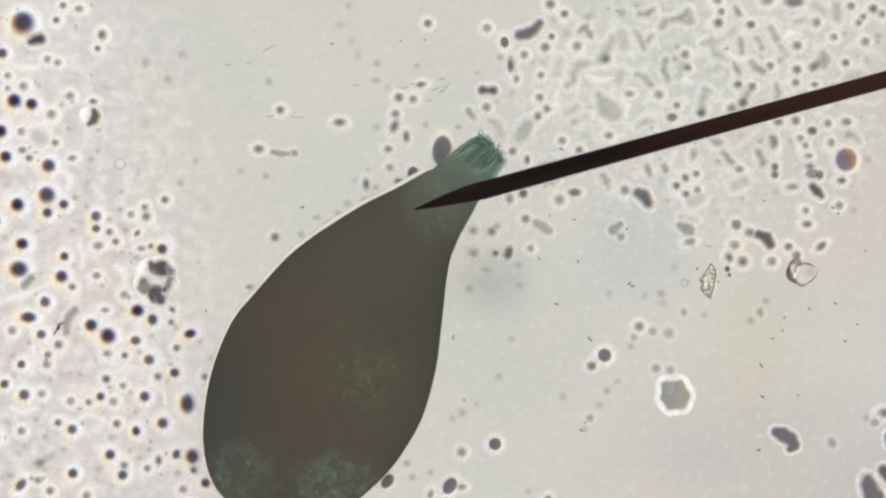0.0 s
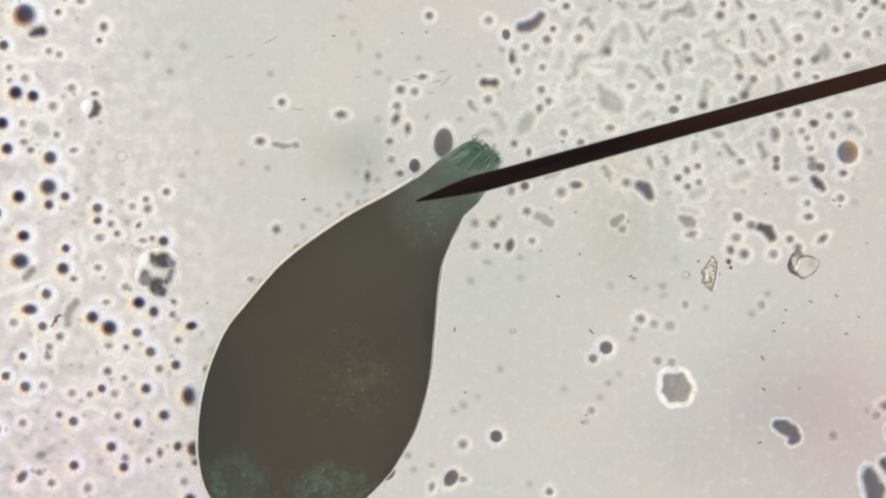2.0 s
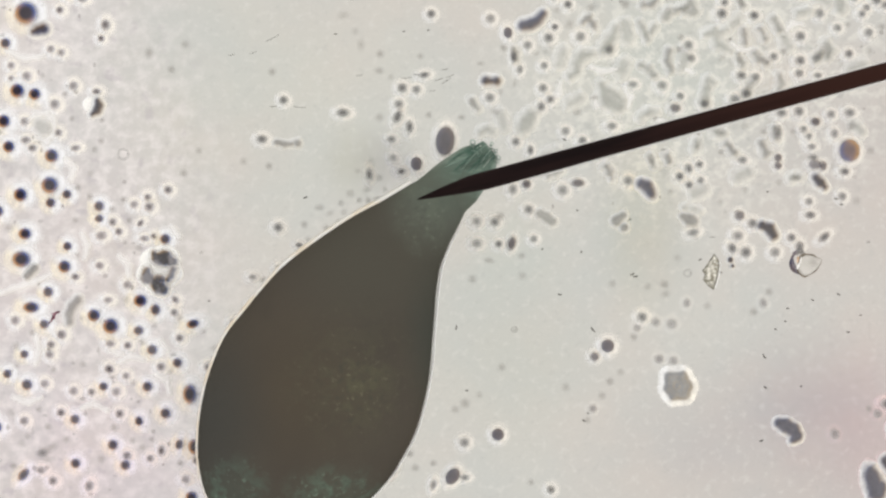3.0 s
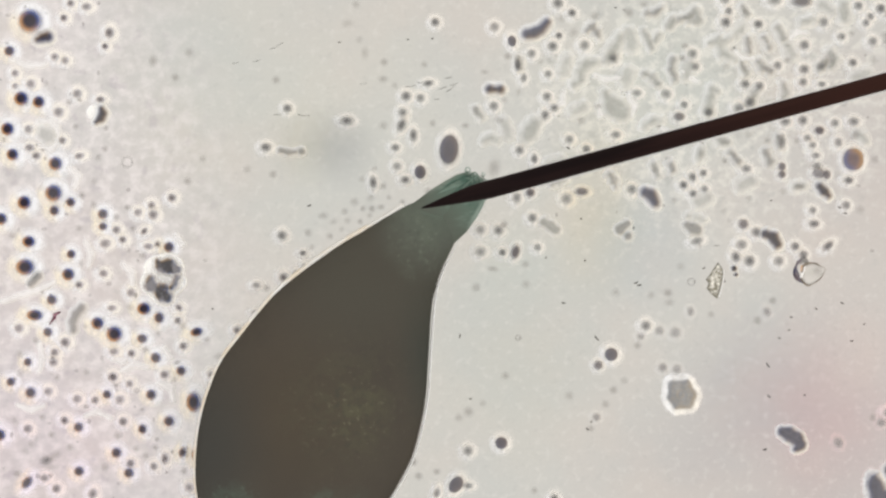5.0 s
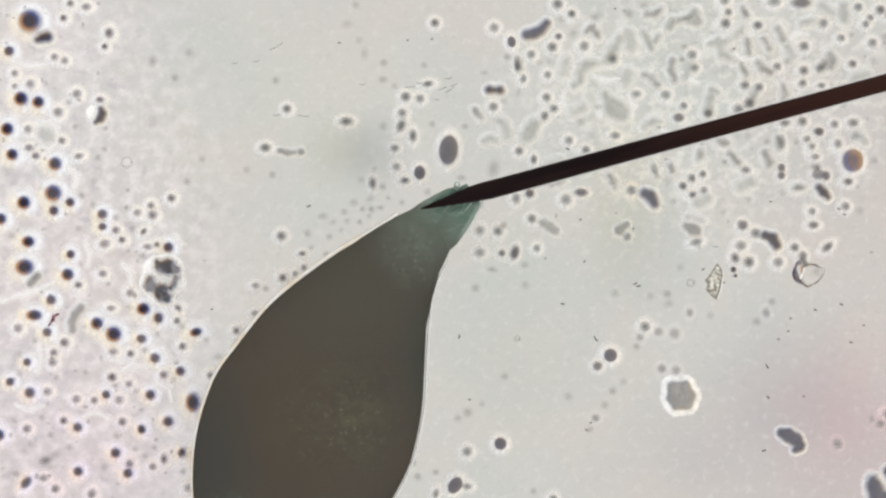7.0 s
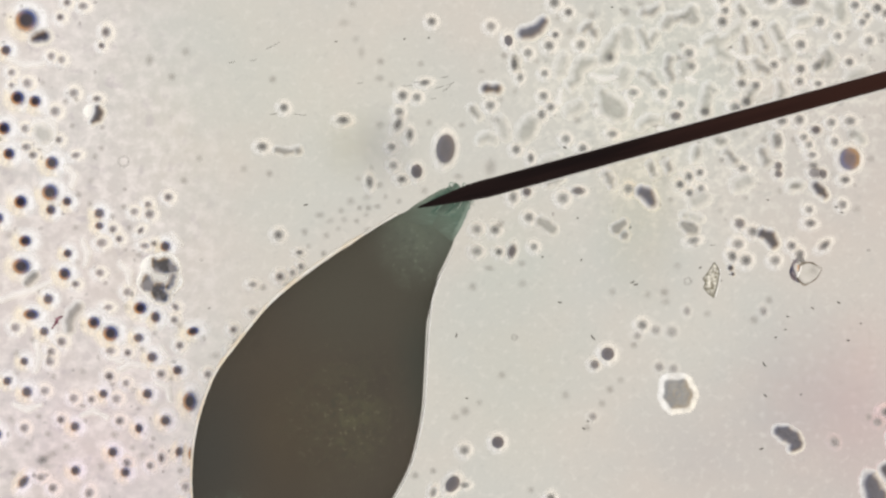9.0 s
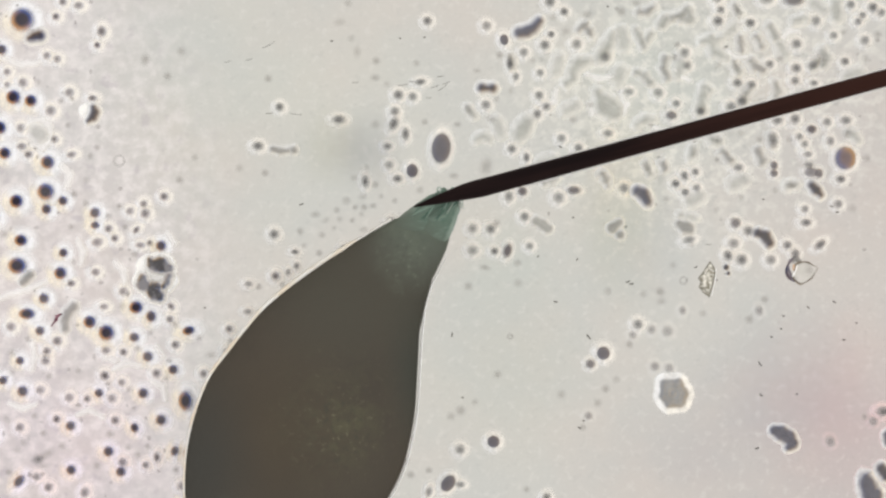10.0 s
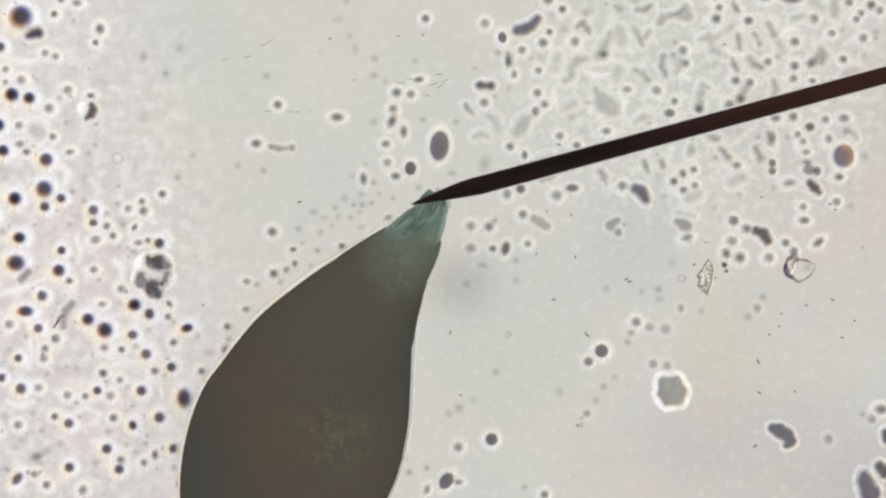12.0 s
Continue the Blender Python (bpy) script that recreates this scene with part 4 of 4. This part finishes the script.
# the clump's halo of light is drawn as a white body under the lobes
CLUMP = soft_body("droplet_clump", "lumpy clump of dark droplets on a painted white halo", "clump", "glow",
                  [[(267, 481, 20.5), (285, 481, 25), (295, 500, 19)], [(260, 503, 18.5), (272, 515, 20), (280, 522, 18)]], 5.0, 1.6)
for strokes, lift in (([[(268, 466, 4), (274, 475, 9.5), (287, 474, 12.5), (301, 483, 8.5)]], 0.005), ([[(256, 497, 8), (256, 508, 10.5), (265, 513, 8)]], 0.006),
                      ([[(268, 516, 9), (278, 525, 12), (285, 529, 10)], [(274, 511, 6), (285, 514, 6)]], 0.007), ([[(303, 493, 5), (299, 505, 5.5), (293, 513, 5)]], 0.008)):
    soft_body("lobe", "", "", "lump", strokes, 7.0, 2.0, "", lift, CLUMP)
WHITE = plain_material("white_glint", (0.97, 0.96, 0.94), (0.93, 0.90, 0.86), 30.0, 1.0, 0.9)
SOLID_PALE = plain_material("pale_jelly", (0.34, 0.33, 0.31), (0.42, 0.41, 0.39), 30.0, 0.6)


def gem_bm(points, low, tall, inset):
    """A flat faceted body: an outline, a bevel and a raised top face. points in micrometres."""
    mid = Vector((sum(p[0] for p in points) / len(points), sum(p[1] for p in points) / len(points)))
    rows = []
    for k, z in ((1.0, low), (1.0, low + (tall - low) * 0.6), (inset, tall)):
        rows.append([on(*(mid + (Vector(p) - mid) * k)) for p in points])
        rows[-1] = [(x, y, z) for x, y, _ in rows[-1]]
    return rings_mesh(rows)


def bubble():
    corners = [(1172, 676), (1205, 674), (1219, 700), (1211, 721), (1184, 724), (1170, 706)]

    def loop(k, r):
        pts = [(1194 + (x - 1194) * k, 700 + (y - 700) * k, r) for x, y in corners]
        return pts + pts[:1]

    soft_body("faceted_bubble", "six sided grey bubble with a thick white rim", "bubble", "bubble", [loop(0.72, 7.0), loop(0.45, 9.0), [(1194, 700, 9)]], 12.0, 1.0)


bubble()


def crystal():
    clear = plain_material("crystal_clear", (0.20, 0.18, 0.12), (0.95, 0.92, 0.82), 150.0, 0.85, 0.2, 0.5)
    edge = plain_material("crystal_edge", (0.15, 0.14, 0.11), (0.40, 0.39, 0.33), 160.0, 0.8)
    pts = [(1257, 467), (1264, 476), (1266, 487), (1262, 506), (1256, 529), (1246, 521), (1238, 511), (1242, 503), (1237, 496), (1246, 484)]
    ob = part("crystal", gem_bm(pts, 0.001, 0.014, 0.6), clear, smooth=False)
    tagged(ob, "clear jagged crystal splinter with dark edges", "crystal")
    for a, b in zip(pts, pts[1:] + pts[:1]):
        part("dark_edge", worm_bm([a, b], 0.9, 0.5, 6), edge, ob, "", (0, 0, 0.010))
    rng = random.Random(8)
    for k in range(16):
        u = rng.uniform(0.1, 0.9)
        x, y = 1258 - 6 * u + rng.uniform(-7, 4) * (1 - abs(2 * u - 1) * 0.6), 470 + 54 * u
        a = rng.uniform(0, 6)
        part("facet_edge", worm_bm([(x, y), (x + 4 * math.cos(a), y + 5 * math.sin(a))], 0.8, 0.5, 6), edge, ob, "", (0, 0, 0.012))
    # glints on the facets are painted as small white rods
    part("glint", worm_bm([(1266, 480), (1264, 503), (1258, 526)], 1.2, 0.5, 8, 0.8), WHITE, ob, "", (0.002, 0, 0.006))
    for k in range(9):
        u = rng.uniform(0.1, 0.85)
        x, y = 1257 - 6 * u + rng.uniform(-5, 3), 472 + 50 * u
        part("glint", worm_bm([(x, y), (x + rng.uniform(-2, 2), y + 3)], 1.6, 0.4, 8), WHITE, ob, "", (0, 0, 0.0125))


crystal()


def cyst():
    shell = plain_material("cyst_shell", (0.16, 0.13, 0.10), (0.30, 0.26, 0.21), 70.0)
    inside = plain_material("cyst_inside", (0.62, 0.60, 0.55), (0.70, 0.67, 0.63), 60.0, 0.7)
    blue = plain_material("cyst_flap", (0.11, 0.11, 0.17), (0.30, 0.26, 0.27), 60.0, 0.85)
    crease = plain_material("cyst_crease", (0.05, 0.05, 0.09), (0.14, 0.11, 0.12), 60.0)
    amber = plain_material("cyst_amber", (0.62, 0.36, 0.20), (0.80, 0.62, 0.48), 90.0, 0.85)
    loop = [(1408, 471), (1417, 467), (1429, 467), (1439, 472), (1447, 476), (1444, 485), (1437, 495), (1427, 502), (1417, 506), (1409, 501), (1404, 494), (1406, 484), (1408, 471)]
    ob = part("cyst", gem_bm(loop[:-1], 0.001, 0.012, 0.7), inside)
    tagged(ob, "empty clear cyst with a thin brown shell", "cyst")
    part("shell", worm_bm(loop, 1.1, 0.6, 8, 1.0, 1.2), shell, ob, "", (0, 0, 0.008))
    part("flap", worm_bm([(1402, 463), (1396, 472), (1395, 483), (1399, 493), (1408, 499)], 4.4, 0.4, 8, 0.6, 0.8), blue, ob, "dark bluish folded flap", (0, 0, 0.004))
    part("crease", worm_bm([(1397, 464), (1393, 474), (1393, 486), (1399, 496)], 1.5, 0.5, 8, 0.5, 1.0), crease, ob, "", (0, 0, 0.008))
    # highlights beside the flap, painted as white and amber slivers
    for k, line in enumerate(([(1405, 472), (1404, 480)], [(1407, 484), (1404, 491)], [(1411, 474), (1409, 481)])):
        part("glint", worm_bm(line, 2.0, 0.4, 8, 0.6), WHITE if k else amber, ob, "", (0, 0, 0.0095))
    part("bump", worm_bm([(1405, 464), (1409, 459), (1414, 464)], 4.5, 0.4, 8, 0.8), SOLID_PALE, ob, "", (0, 0, 0.002))
    q = lobe("mist", 1432, 481, 9, 11, 20, name="inner_body")
    q.location.z += 0.008
    q.parent = ob


cyst()

# ---- residue, specks and scratches ----
def residue(tone, rows):
    words = {"mid": "small bent grey body with a pale rim", "soft": "soft grey shred of residue with a pale rim",
             "pale": "pale grey shred of residue with a whitish rim", "faint": "faint pale shred of residue in the water"}
    for strokes in rows:
        soft_body("residue_shred", words[tone], "residue", tone, strokes, 10.0 if tone in ("mid", "soft") else 12.0, 2.2, "shreds of residue")


residue("mid", [
    [[(1025, 56, 4), (1034, 50, 6), (1041, 59, 5), (1046, 67, 4)]], [[(1133, 26, 5.5), (1145, 25, 5), (1157, 17, 4)]], [[(1066, 311, 6.5), (1071, 320, 5.5), (1077, 331, 4)]],
    [[(1329, 112, 6), (1337, 121, 7), (1350, 128, 6)]], [[(1309, 70, 4.5), (1311, 82, 5), (1312, 94, 4)]], [[(1365, 245, 5), (1366, 261, 5)]],
    [[(1280, 271, 6), (1286, 278, 4), (1292, 286, 8)]], [[(1342, 270, 6), (1346, 280, 5), (1349, 288, 8)]], [[(1174, 292, 5.5), (1178, 302, 5)]],
    [[(1340, 70, 4.5), (1347, 86, 5)]], [[(1178, 108, 6), (1174, 124, 5), (1181, 141, 5)]]])
residue("soft", [
    [[(1125, 58, 4), (1133, 72, 5.5), (1140, 86, 5)], [(1152, 64, 4), (1146, 74, 5)]], [[(1128, 133, 4.5), (1140, 139, 5), (1150, 150, 4)]], [[(1363, 52, 6), (1372, 69, 6.5)]],
    [[(1301, 14, 5), (1308, 27, 5)]], [[(1189, 35, 4), (1205, 33, 6), (1216, 22, 6), (1224, 37, 6)], [(1205, 36, 6), (1218, 40, 6)]], [[(1373, 150, 5), (1376, 164, 5.5), (1372, 179, 5)]],
    [[(1171, 48, 7), (1178, 38, 7)], [(1190, 36, 4), (1200, 32, 4)]], [[(1437, 122, 6), (1446, 112, 6)]], [[(1145, 294, 4), (1152, 312, 4)]], [[(1298, 114, 4), (1307, 131, 5)]],
    [[(964, 328, 4), (976, 324, 4), (987, 318, 3)]], [[(904, 103, 4), (906, 121, 5)]], [[(829, 196, 4), (839, 210, 4)]], [[(1316, 184, 6), (1320, 168, 5), (1328, 158, 4)]]])
residue("pale", [
    [[(1058, 166, 5), (1064, 182, 9), (1070, 196, 12), (1084, 202, 11), (1092, 206, 8)], [(1064, 174, 6), (1082, 186, 8), (1094, 196, 6)]],
    [[(1083, 66, 5), (1076, 84, 8), (1066, 102, 10), (1060, 110, 6)]], [[(1040, 113, 6), (1024, 116, 9), (1014, 130, 7), (1014, 144, 6), (1003, 152, 6)]],
    [[(934, 221, 10), (926, 234, 12), (918, 246, 9)]], [[(1242, 77, 4), (1258, 75, 7), (1280, 70, 3)], [(1258, 78, 7), (1266, 96, 6), (1284, 106, 4)]],
    [[(1247, 158, 5), (1244, 176, 7), (1241, 196, 8)], [(1247, 158, 4), (1256, 163, 4)]], [[(1455, 92, 4), (1464, 106, 6), (1457, 119, 5)]], [[(1204, 384, 3), (1218, 386, 3), (1232, 390, 3)]],
    [[(1478, 12, 9), (1481, 32, 9)]], [[(1226, 268, 5), (1224, 282, 5)]], [[(845, 251, 4), (856, 246, 5), (868, 250, 4)]], [[(1128, 224, 5), (1142, 216, 5), (1156, 214, 4)]],
    [[(1406, 40, 5), (1424, 36, 5)]], [[(1505, 238, 5), (1514, 244, 5), (1518, 252, 4)]], [[(1262, 250, 8), (1270, 254, 7)]], [[(1394, 332, 6), (1408, 331, 5)]]])
residue("faint", [
    [[(1206, 118, 9), (1200, 136, 7)]], [[(1100, 60, 9), (1104, 84, 10)]], [[(1290, 60, 8), (1302, 48, 7)]], [[(1382, 84, 8), (1388, 98, 8)]], [[(1500, 140, 8), (1520, 130, 8)]], [[(990, 110, 8), (984, 130, 8)]],
    [[(1100, 130, 10), (1092, 146, 9)]], [[(1420, 170, 9), (1408, 184, 7)]], [[(1002, 200, 8), (1020, 190, 7)]], [[(1440, 10, 8), (1458, 22, 7)]], [[(880, 220, 7), (886, 240, 8)]], [[(1300, 330, 10), (1318, 322, 8)]],
    [[(1224, 360, 9), (1240, 352, 8)]], [[(960, 292, 8), (978, 286, 7)]]])

# bright wisps between the droplets: their merging halos, drawn as thin pale bodies
for strokes in ([[(-6, 538, 2), (24, 526, 2.5), (54, 518, 2.5), (84, 504, 2)]], [[(44, 232, 2), (58, 220, 2.5), (78, 219, 2.5), (90, 232, 2), (92, 254, 2), (78, 268, 2.5), (58, 264, 2)]],
                [[(8, 110, 2), (40, 122, 3), (70, 118, 2)]], [[(110, 300, 2), (126, 316, 3), (120, 336, 2)]], [[(205, 660, 2), (226, 648, 2.5), (250, 654, 2)]], [[(270, 682, 2), (292, 690, 3), (296, 712, 2)]],
                [[(140, 740, 2), (160, 732, 3), (186, 744, 2)]], [[(60, 612, 2), (64, 640, 3), (58, 662, 2)]], [[(206, 470, 2), (222, 486, 3), (224, 508, 2)]], [[(190, 640, 2), (210, 646, 2)]],
                [[(20, 720, 2), (44, 730, 3), (66, 722, 2)]], [[(280, 620, 2), (290, 636, 2.5)]], [[(140, 430, 2), (150, 452, 3), (146, 474, 2)]], [[(300, 420, 2), (312, 436, 3)]],
                [[(960, 196, 2), (982, 184, 2.5), (986, 164, 2)]], [[(1040, 136, 2), (1062, 144, 3), (1086, 140, 2)]], [[(1196, 128, 2), (1206, 140, 3), (1222, 146, 2)]], [[(1290, 96, 2), (1302, 106, 3), (1322, 104, 2)]],
                [[(1160, 230, 2), (1180, 238, 3)]], [[(1046, 190, 3), (1050, 206, 3)]], [[(1100, 172, 2), (1110, 190, 3), (1106, 206, 2)]], [[(1386, 70, 2), (1396, 58, 3), (1414, 60, 2)]]):
    soft_body("bright_wisp", "thin bright wisp of painted halo", "wisp", "wisp", strokes, 6.0, 1.4, "bright wisps", -0.001)
soft_body("pale_disc", "faint pale round patch of water", "patch", "faint", [[(66, 240, 10), (74, 246, 11)]], 10.0, 1.0)

SPECK = plain_material("speck_dark", (0.07, 0.065, 0.055), (0.20, 0.19, 0.17), 90.0, 0.7)
RED = plain_material("speck_red", (0.11, 0.025, 0.045), (0.34, 0.17, 0.21), 120.0, 0.8)
SCRATCH = plain_material("scratch_grey", (0.26, 0.26, 0.24), (0.42, 0.42, 0.39), 60.0, 0.5)


def specks(rows):
    for x, y, long, turn in rows:
        c, s = math.cos(radians(turn)) * long / 2, math.sin(radians(turn)) * long / 2
        ob = part("speck", worm_bm([(x - c, y + s), (x + s * 0.15, y + c * 0.15), (x + c, y - s)], 1.35, 0.5, 6, 0.6), SPECK, None, "", (0, 0, 0.003))
        tagged(ob, "tiny dark speck of dirt on the glass", "speck", "specks of dirt")


specks([(993, 264, 5, -30), (1016, 389, 2, 0), (1109, 405, 2, 60), (1076, 16, 2, 0), (1286, 86, 3, 0), (985, 538, 5, -10), (1352, 356, 2, 0), (802, 597, 6, 80), (1044, 600, 9, -50),
        (1113, 502, 6, 25), (1119, 506, 6, 10), (1432, 547, 4, -30), (1388, 562, 3, 0), (1384, 585, 2, 0), (1367, 599, 3, -20), (1347, 647, 8, -55), (1349, 702, 5, -40), (1412, 700, 2, 0)])
specks([(1342, 796, 6, 15), (1495, 604, 4, 0), (1517, 574, 2, 0), (1478, 537, 5, -30), (821, 708, 3, 0), (1035, 748, 2, 0), (1028, 761, 4, -30), (1270, 499, 2, 0), (1287, 488, 4, 0), (588, 78, 3, 0),
        (752, 71, 2, 0), (709, 73, 2, 0), (365, 550, 2, 0), (1473, 368, 4, -20), (1483, 378, 4, 0), (1233, 476, 4, 30), (1023, 463, 3, 70), (954, 458, 2, 60), (535, 367, 6, 20)])


def scratches(rows):
    for x, y, long, turn in rows:
        c, s = math.cos(radians(turn)) * long / 2, math.sin(radians(turn)) * long / 2
        ob = part("scratch", worm_bm([(x - c, y + s), (x + s * 0.1, y + c * 0.1), (x + c, y - s)], 0.9, 0.5, 6, 0.3), SCRATCH, None, "", (0, 0, 0.003))
        tagged(ob, "fine grey scratch on the glass", "scratch", "fine scratches")


scratches([(404, 115, 11, 12), (442, 111, 12, 15), (476, 85, 26, 28), (630, 151, 11, 3), (714, 155, 18, 5), (781, 140, 12, 10), (771, 158, 14, 20), (784, 160, 18, 35), (790, 152, 14, 20), (760, 178, 9, 5),
           (478, 206, 12, 5), (525, 207, 20, -5), (730, 149, 10, 0), (1255, 436, 10, 0)])

# a reddish fleck of lens dust, laid just over the slide
FLECK_AT = on(103, 582, 0.004)


def red_fleck():
    ob = part("red_fleck", worm_bm([(777, 450), (782, 443), (786, 435), (789, 432), (794, 430)], 2.5, 0.5, 8, 0.3, 0.9), RED)
    tagged(ob, "tiny dark red forked fleck of lens dust", "fleck")
    part("fork", worm_bm([(783, 433), (786, 437), (786, 442)], 1.7, 0.5, 8, 0.4, 0.8), RED_PALE, ob)
    return ob


RED_PALE = plain_material("speck_pink", (0.22, 0.08, 0.12), (0.55, 0.38, 0.42), 150.0, 0.8)
FLECK = red_fleck()


def faint_ring(x, y, r):
    loop = [(x + r * math.cos(i / 20 * math.tau), y + r * math.sin(i / 20 * math.tau)) for i in range(21)]
    haze = plain_material("faint_ring_grey", (0.36, 0.35, 0.33), (0.45, 0.44, 0.42), 60.0, 0.2)
    tagged(part("faint_ring", worm_bm(loop, 2.2, 0.3, 8, 1.0), haze, None, "", (0, 0, 0.003)), "faint pale ring in the water", "ring")


faint_ring(213, 291, 9)
faint_ring(905, 600, 4)
faint_ring(1211, 500, 6)

# fine grains too many to count, over the crowded ends of the field
def grains():
    rng = random.Random(11)
    bm = bmesh.new()
    made = 0
    while made < 170:
        if rng.random() < 0.62:
            x, y = rng.uniform(-30, 380), rng.uniform(0, 930)
            keep = 1 - max(0, (x - 220) / 180) if y > 330 else 1 - max(0, (x - 90) / 130)
        else:
            x, y = rng.uniform(820, 1600), rng.uniform(-20, 460)
            keep = 1 - max(0, (y - 180) / 320) - 0.5 * (x < 950)
        if rng.random() > keep:
            continue
        made += 1
        r = rng.uniform(2.2, 4.6)
        k = rng.uniform(0.7, 1.3)
        rows = []
        for rr, z in ((1.0, 0.0), (0.75, 0.5), (0.3, 0.8)):
            rows.append([(on(x, y)[0] + r * k * rr * math.cos(i / 9 * math.tau) / 1000, on(x, y)[1] + r / k * rr * math.sin(i / 9 * math.tau) / 1000, z * r / 1500) for i in range(9)])
        rings = [[bm.verts.new(p) for p in row] for row in rows]
        for a, b in zip(rings, rings[1:]):
            for i in range(9):
                bm.faces.new((a[i], a[(i + 1) % 9], b[(i + 1) % 9], b[i]))
        bm.faces.new(rings[-1])
    n = Nodes("fine_grains")
    chance = n.node("ShaderNodeNewGeometry").outputs["Random Per Island"]
    color = n.mix(n.span(chance, 0.0, 1.0), (0.20, 0.18, 0.17), (0.36, 0.35, 0.33))
    mat = n.done(n.blend(n.span(chance, 0.0, 1.0, 0.34, 0.10), n.clear(), n.matte(color, 0.9).outputs[0]))
    tagged(part("fine_grains", bm, mat, None, "", (0, 0, 0.003)), "fine grey grains strewn in the water", "grains", "", "stuff")


grains()


# ---- what moves ----
def motions():
    px, py, _ = on(*PIVOT, BELLY)
    k = (1 - BELLY / HIGH) / 1000
    # the animalcule draws back: seconds, right, down (micrometres), turn in degrees
    back = [(0, 0, 0, 0), (0.5, -3.8, 8.3, 0.4), (1.5, -11.6, 24.6, 1.1), (3, -18.4, 43.6, 1.9), (5, -31.2, 73.0, 3.0), (7, -35.6, 89.6, 3.7),
            (9, -31.2, 91.6, 3.5), (10.5, -39.1, 109.2, 3.3), (12, -43.0, 122.6, 4.1)]
    walk(STENTOR, [(t, pose(px + dx * k, py - dy * k, BELLY, 0, 0, a)) for t, dx, dy, a in back])
    # the folds of the neck come out sideways: seconds, share of the way
    early = [(0, 0), (1.5, 0.1), (3, 0.35), (5, 0.7), (7, 0.85), (9, 1.0), (12, 1.05)]
    late = [(0, 0), (3, 0.25), (5, 0.85), (7, 1.2), (9, 1.1), (10.5, 1.25), (12, 1.45)]
    for fold, swell, (ax, ay) in zip(FOLDS, (early, late), ((-0.0035, 0.0060), (0.0085, -0.0025))):
        walk(fold, [(t, pose(ax * s, ay * s, 0)) for t, s in swell])
    # the skin lifts off the flank
    walk(THREAD, [(t, pose(d * k, 0, 0)) for t, d in ((0, 0), (1.5, 4), (3, 5), (5, 5.5), (12, 6))])
    # the lips draw together and turn on the neck: seconds, place of the lip's outer corner on the slide, turn
    near = [(0, 845, 241, 0), (1.5, 836, 257, -2), (3, 825, 275, -3), (5, 809, 308, -6), (7, 791, 333, -8), (9, 787, 336, -6), (10.5, 765, 353, 1), (12, 739, 375, 4)]
    wide = [(0, 889, 293, -5), (1.5, 885, 307, -2), (3, 873, 307, 0), (5, 851, 346, -1), (7, 836, 367, -2), (9, 826, 365, 3), (10.5, 810, 377, 9), (12, 797, 376, 15)]
    for lip, rows in zip(LIPS, (near, wide)):
        corner = Vector(((rows[0][1] - 846) * k, (284 - rows[0][2]) * k, 0))
        keys = []
        for t, x, y, a in rows:
            dx, dy, turned = [float(np.interp(t, [b[0] for b in back], [b[i] for b in back])) for i in (1, 2, 3)]
            body = pose(px + dx * k, py - dy * k, BELLY, 0, 0, turned)
            turn = pose(0, 0, 0, 0, 0, a)
            spot = Vector(on(x, y, BELLY)) + Vector((0, 0, LIP_LIFT)) - turn @ corner
            keys.append((t, body.inverted() @ Matrix.Translation(spot) @ turn))
        walk(lip, keys)
    # the smears shift over the field against everything else
    drift = [(0, 230, 220), (1.0, 235, 215), (1.5, 215, 205), (1.8, 12, 12), (2.5, -18, 14), (3.0, 32, 32), (3.2, 36, 30), (4.8, -28, 8), (5.0, -60, -14), (5.5, -30, 2),
             (6, 6, -4), (7, -6, -4), (8.8, 24, -12), (9.5, 28, -8), (10.2, -16, -4), (10.6, -28, 6), (11.2, 8, 16), (11.6, 40, 26), (11.9, 178, 215), (12, 178, 232)]
    fleck_drift = [(0, 0, 0), (1.5, -4, 1), (3, -14, -1), (5, -19, -14), (7, -20, -11), (9, -9, -5), (10.5, 1, -10), (12, 5, -1)]
    walk(FLECK, [(t, pose(FLECK_AT[0] + dx / 1000, FLECK_AT[1] - dy / 1000, 0.004)) for t, dx, dy in fleck_drift])
    walk(SMEAR, [(t, pose(dx / 1000, -dy / 1000, 0.003)) for t, dx, dy in drift])


motions()
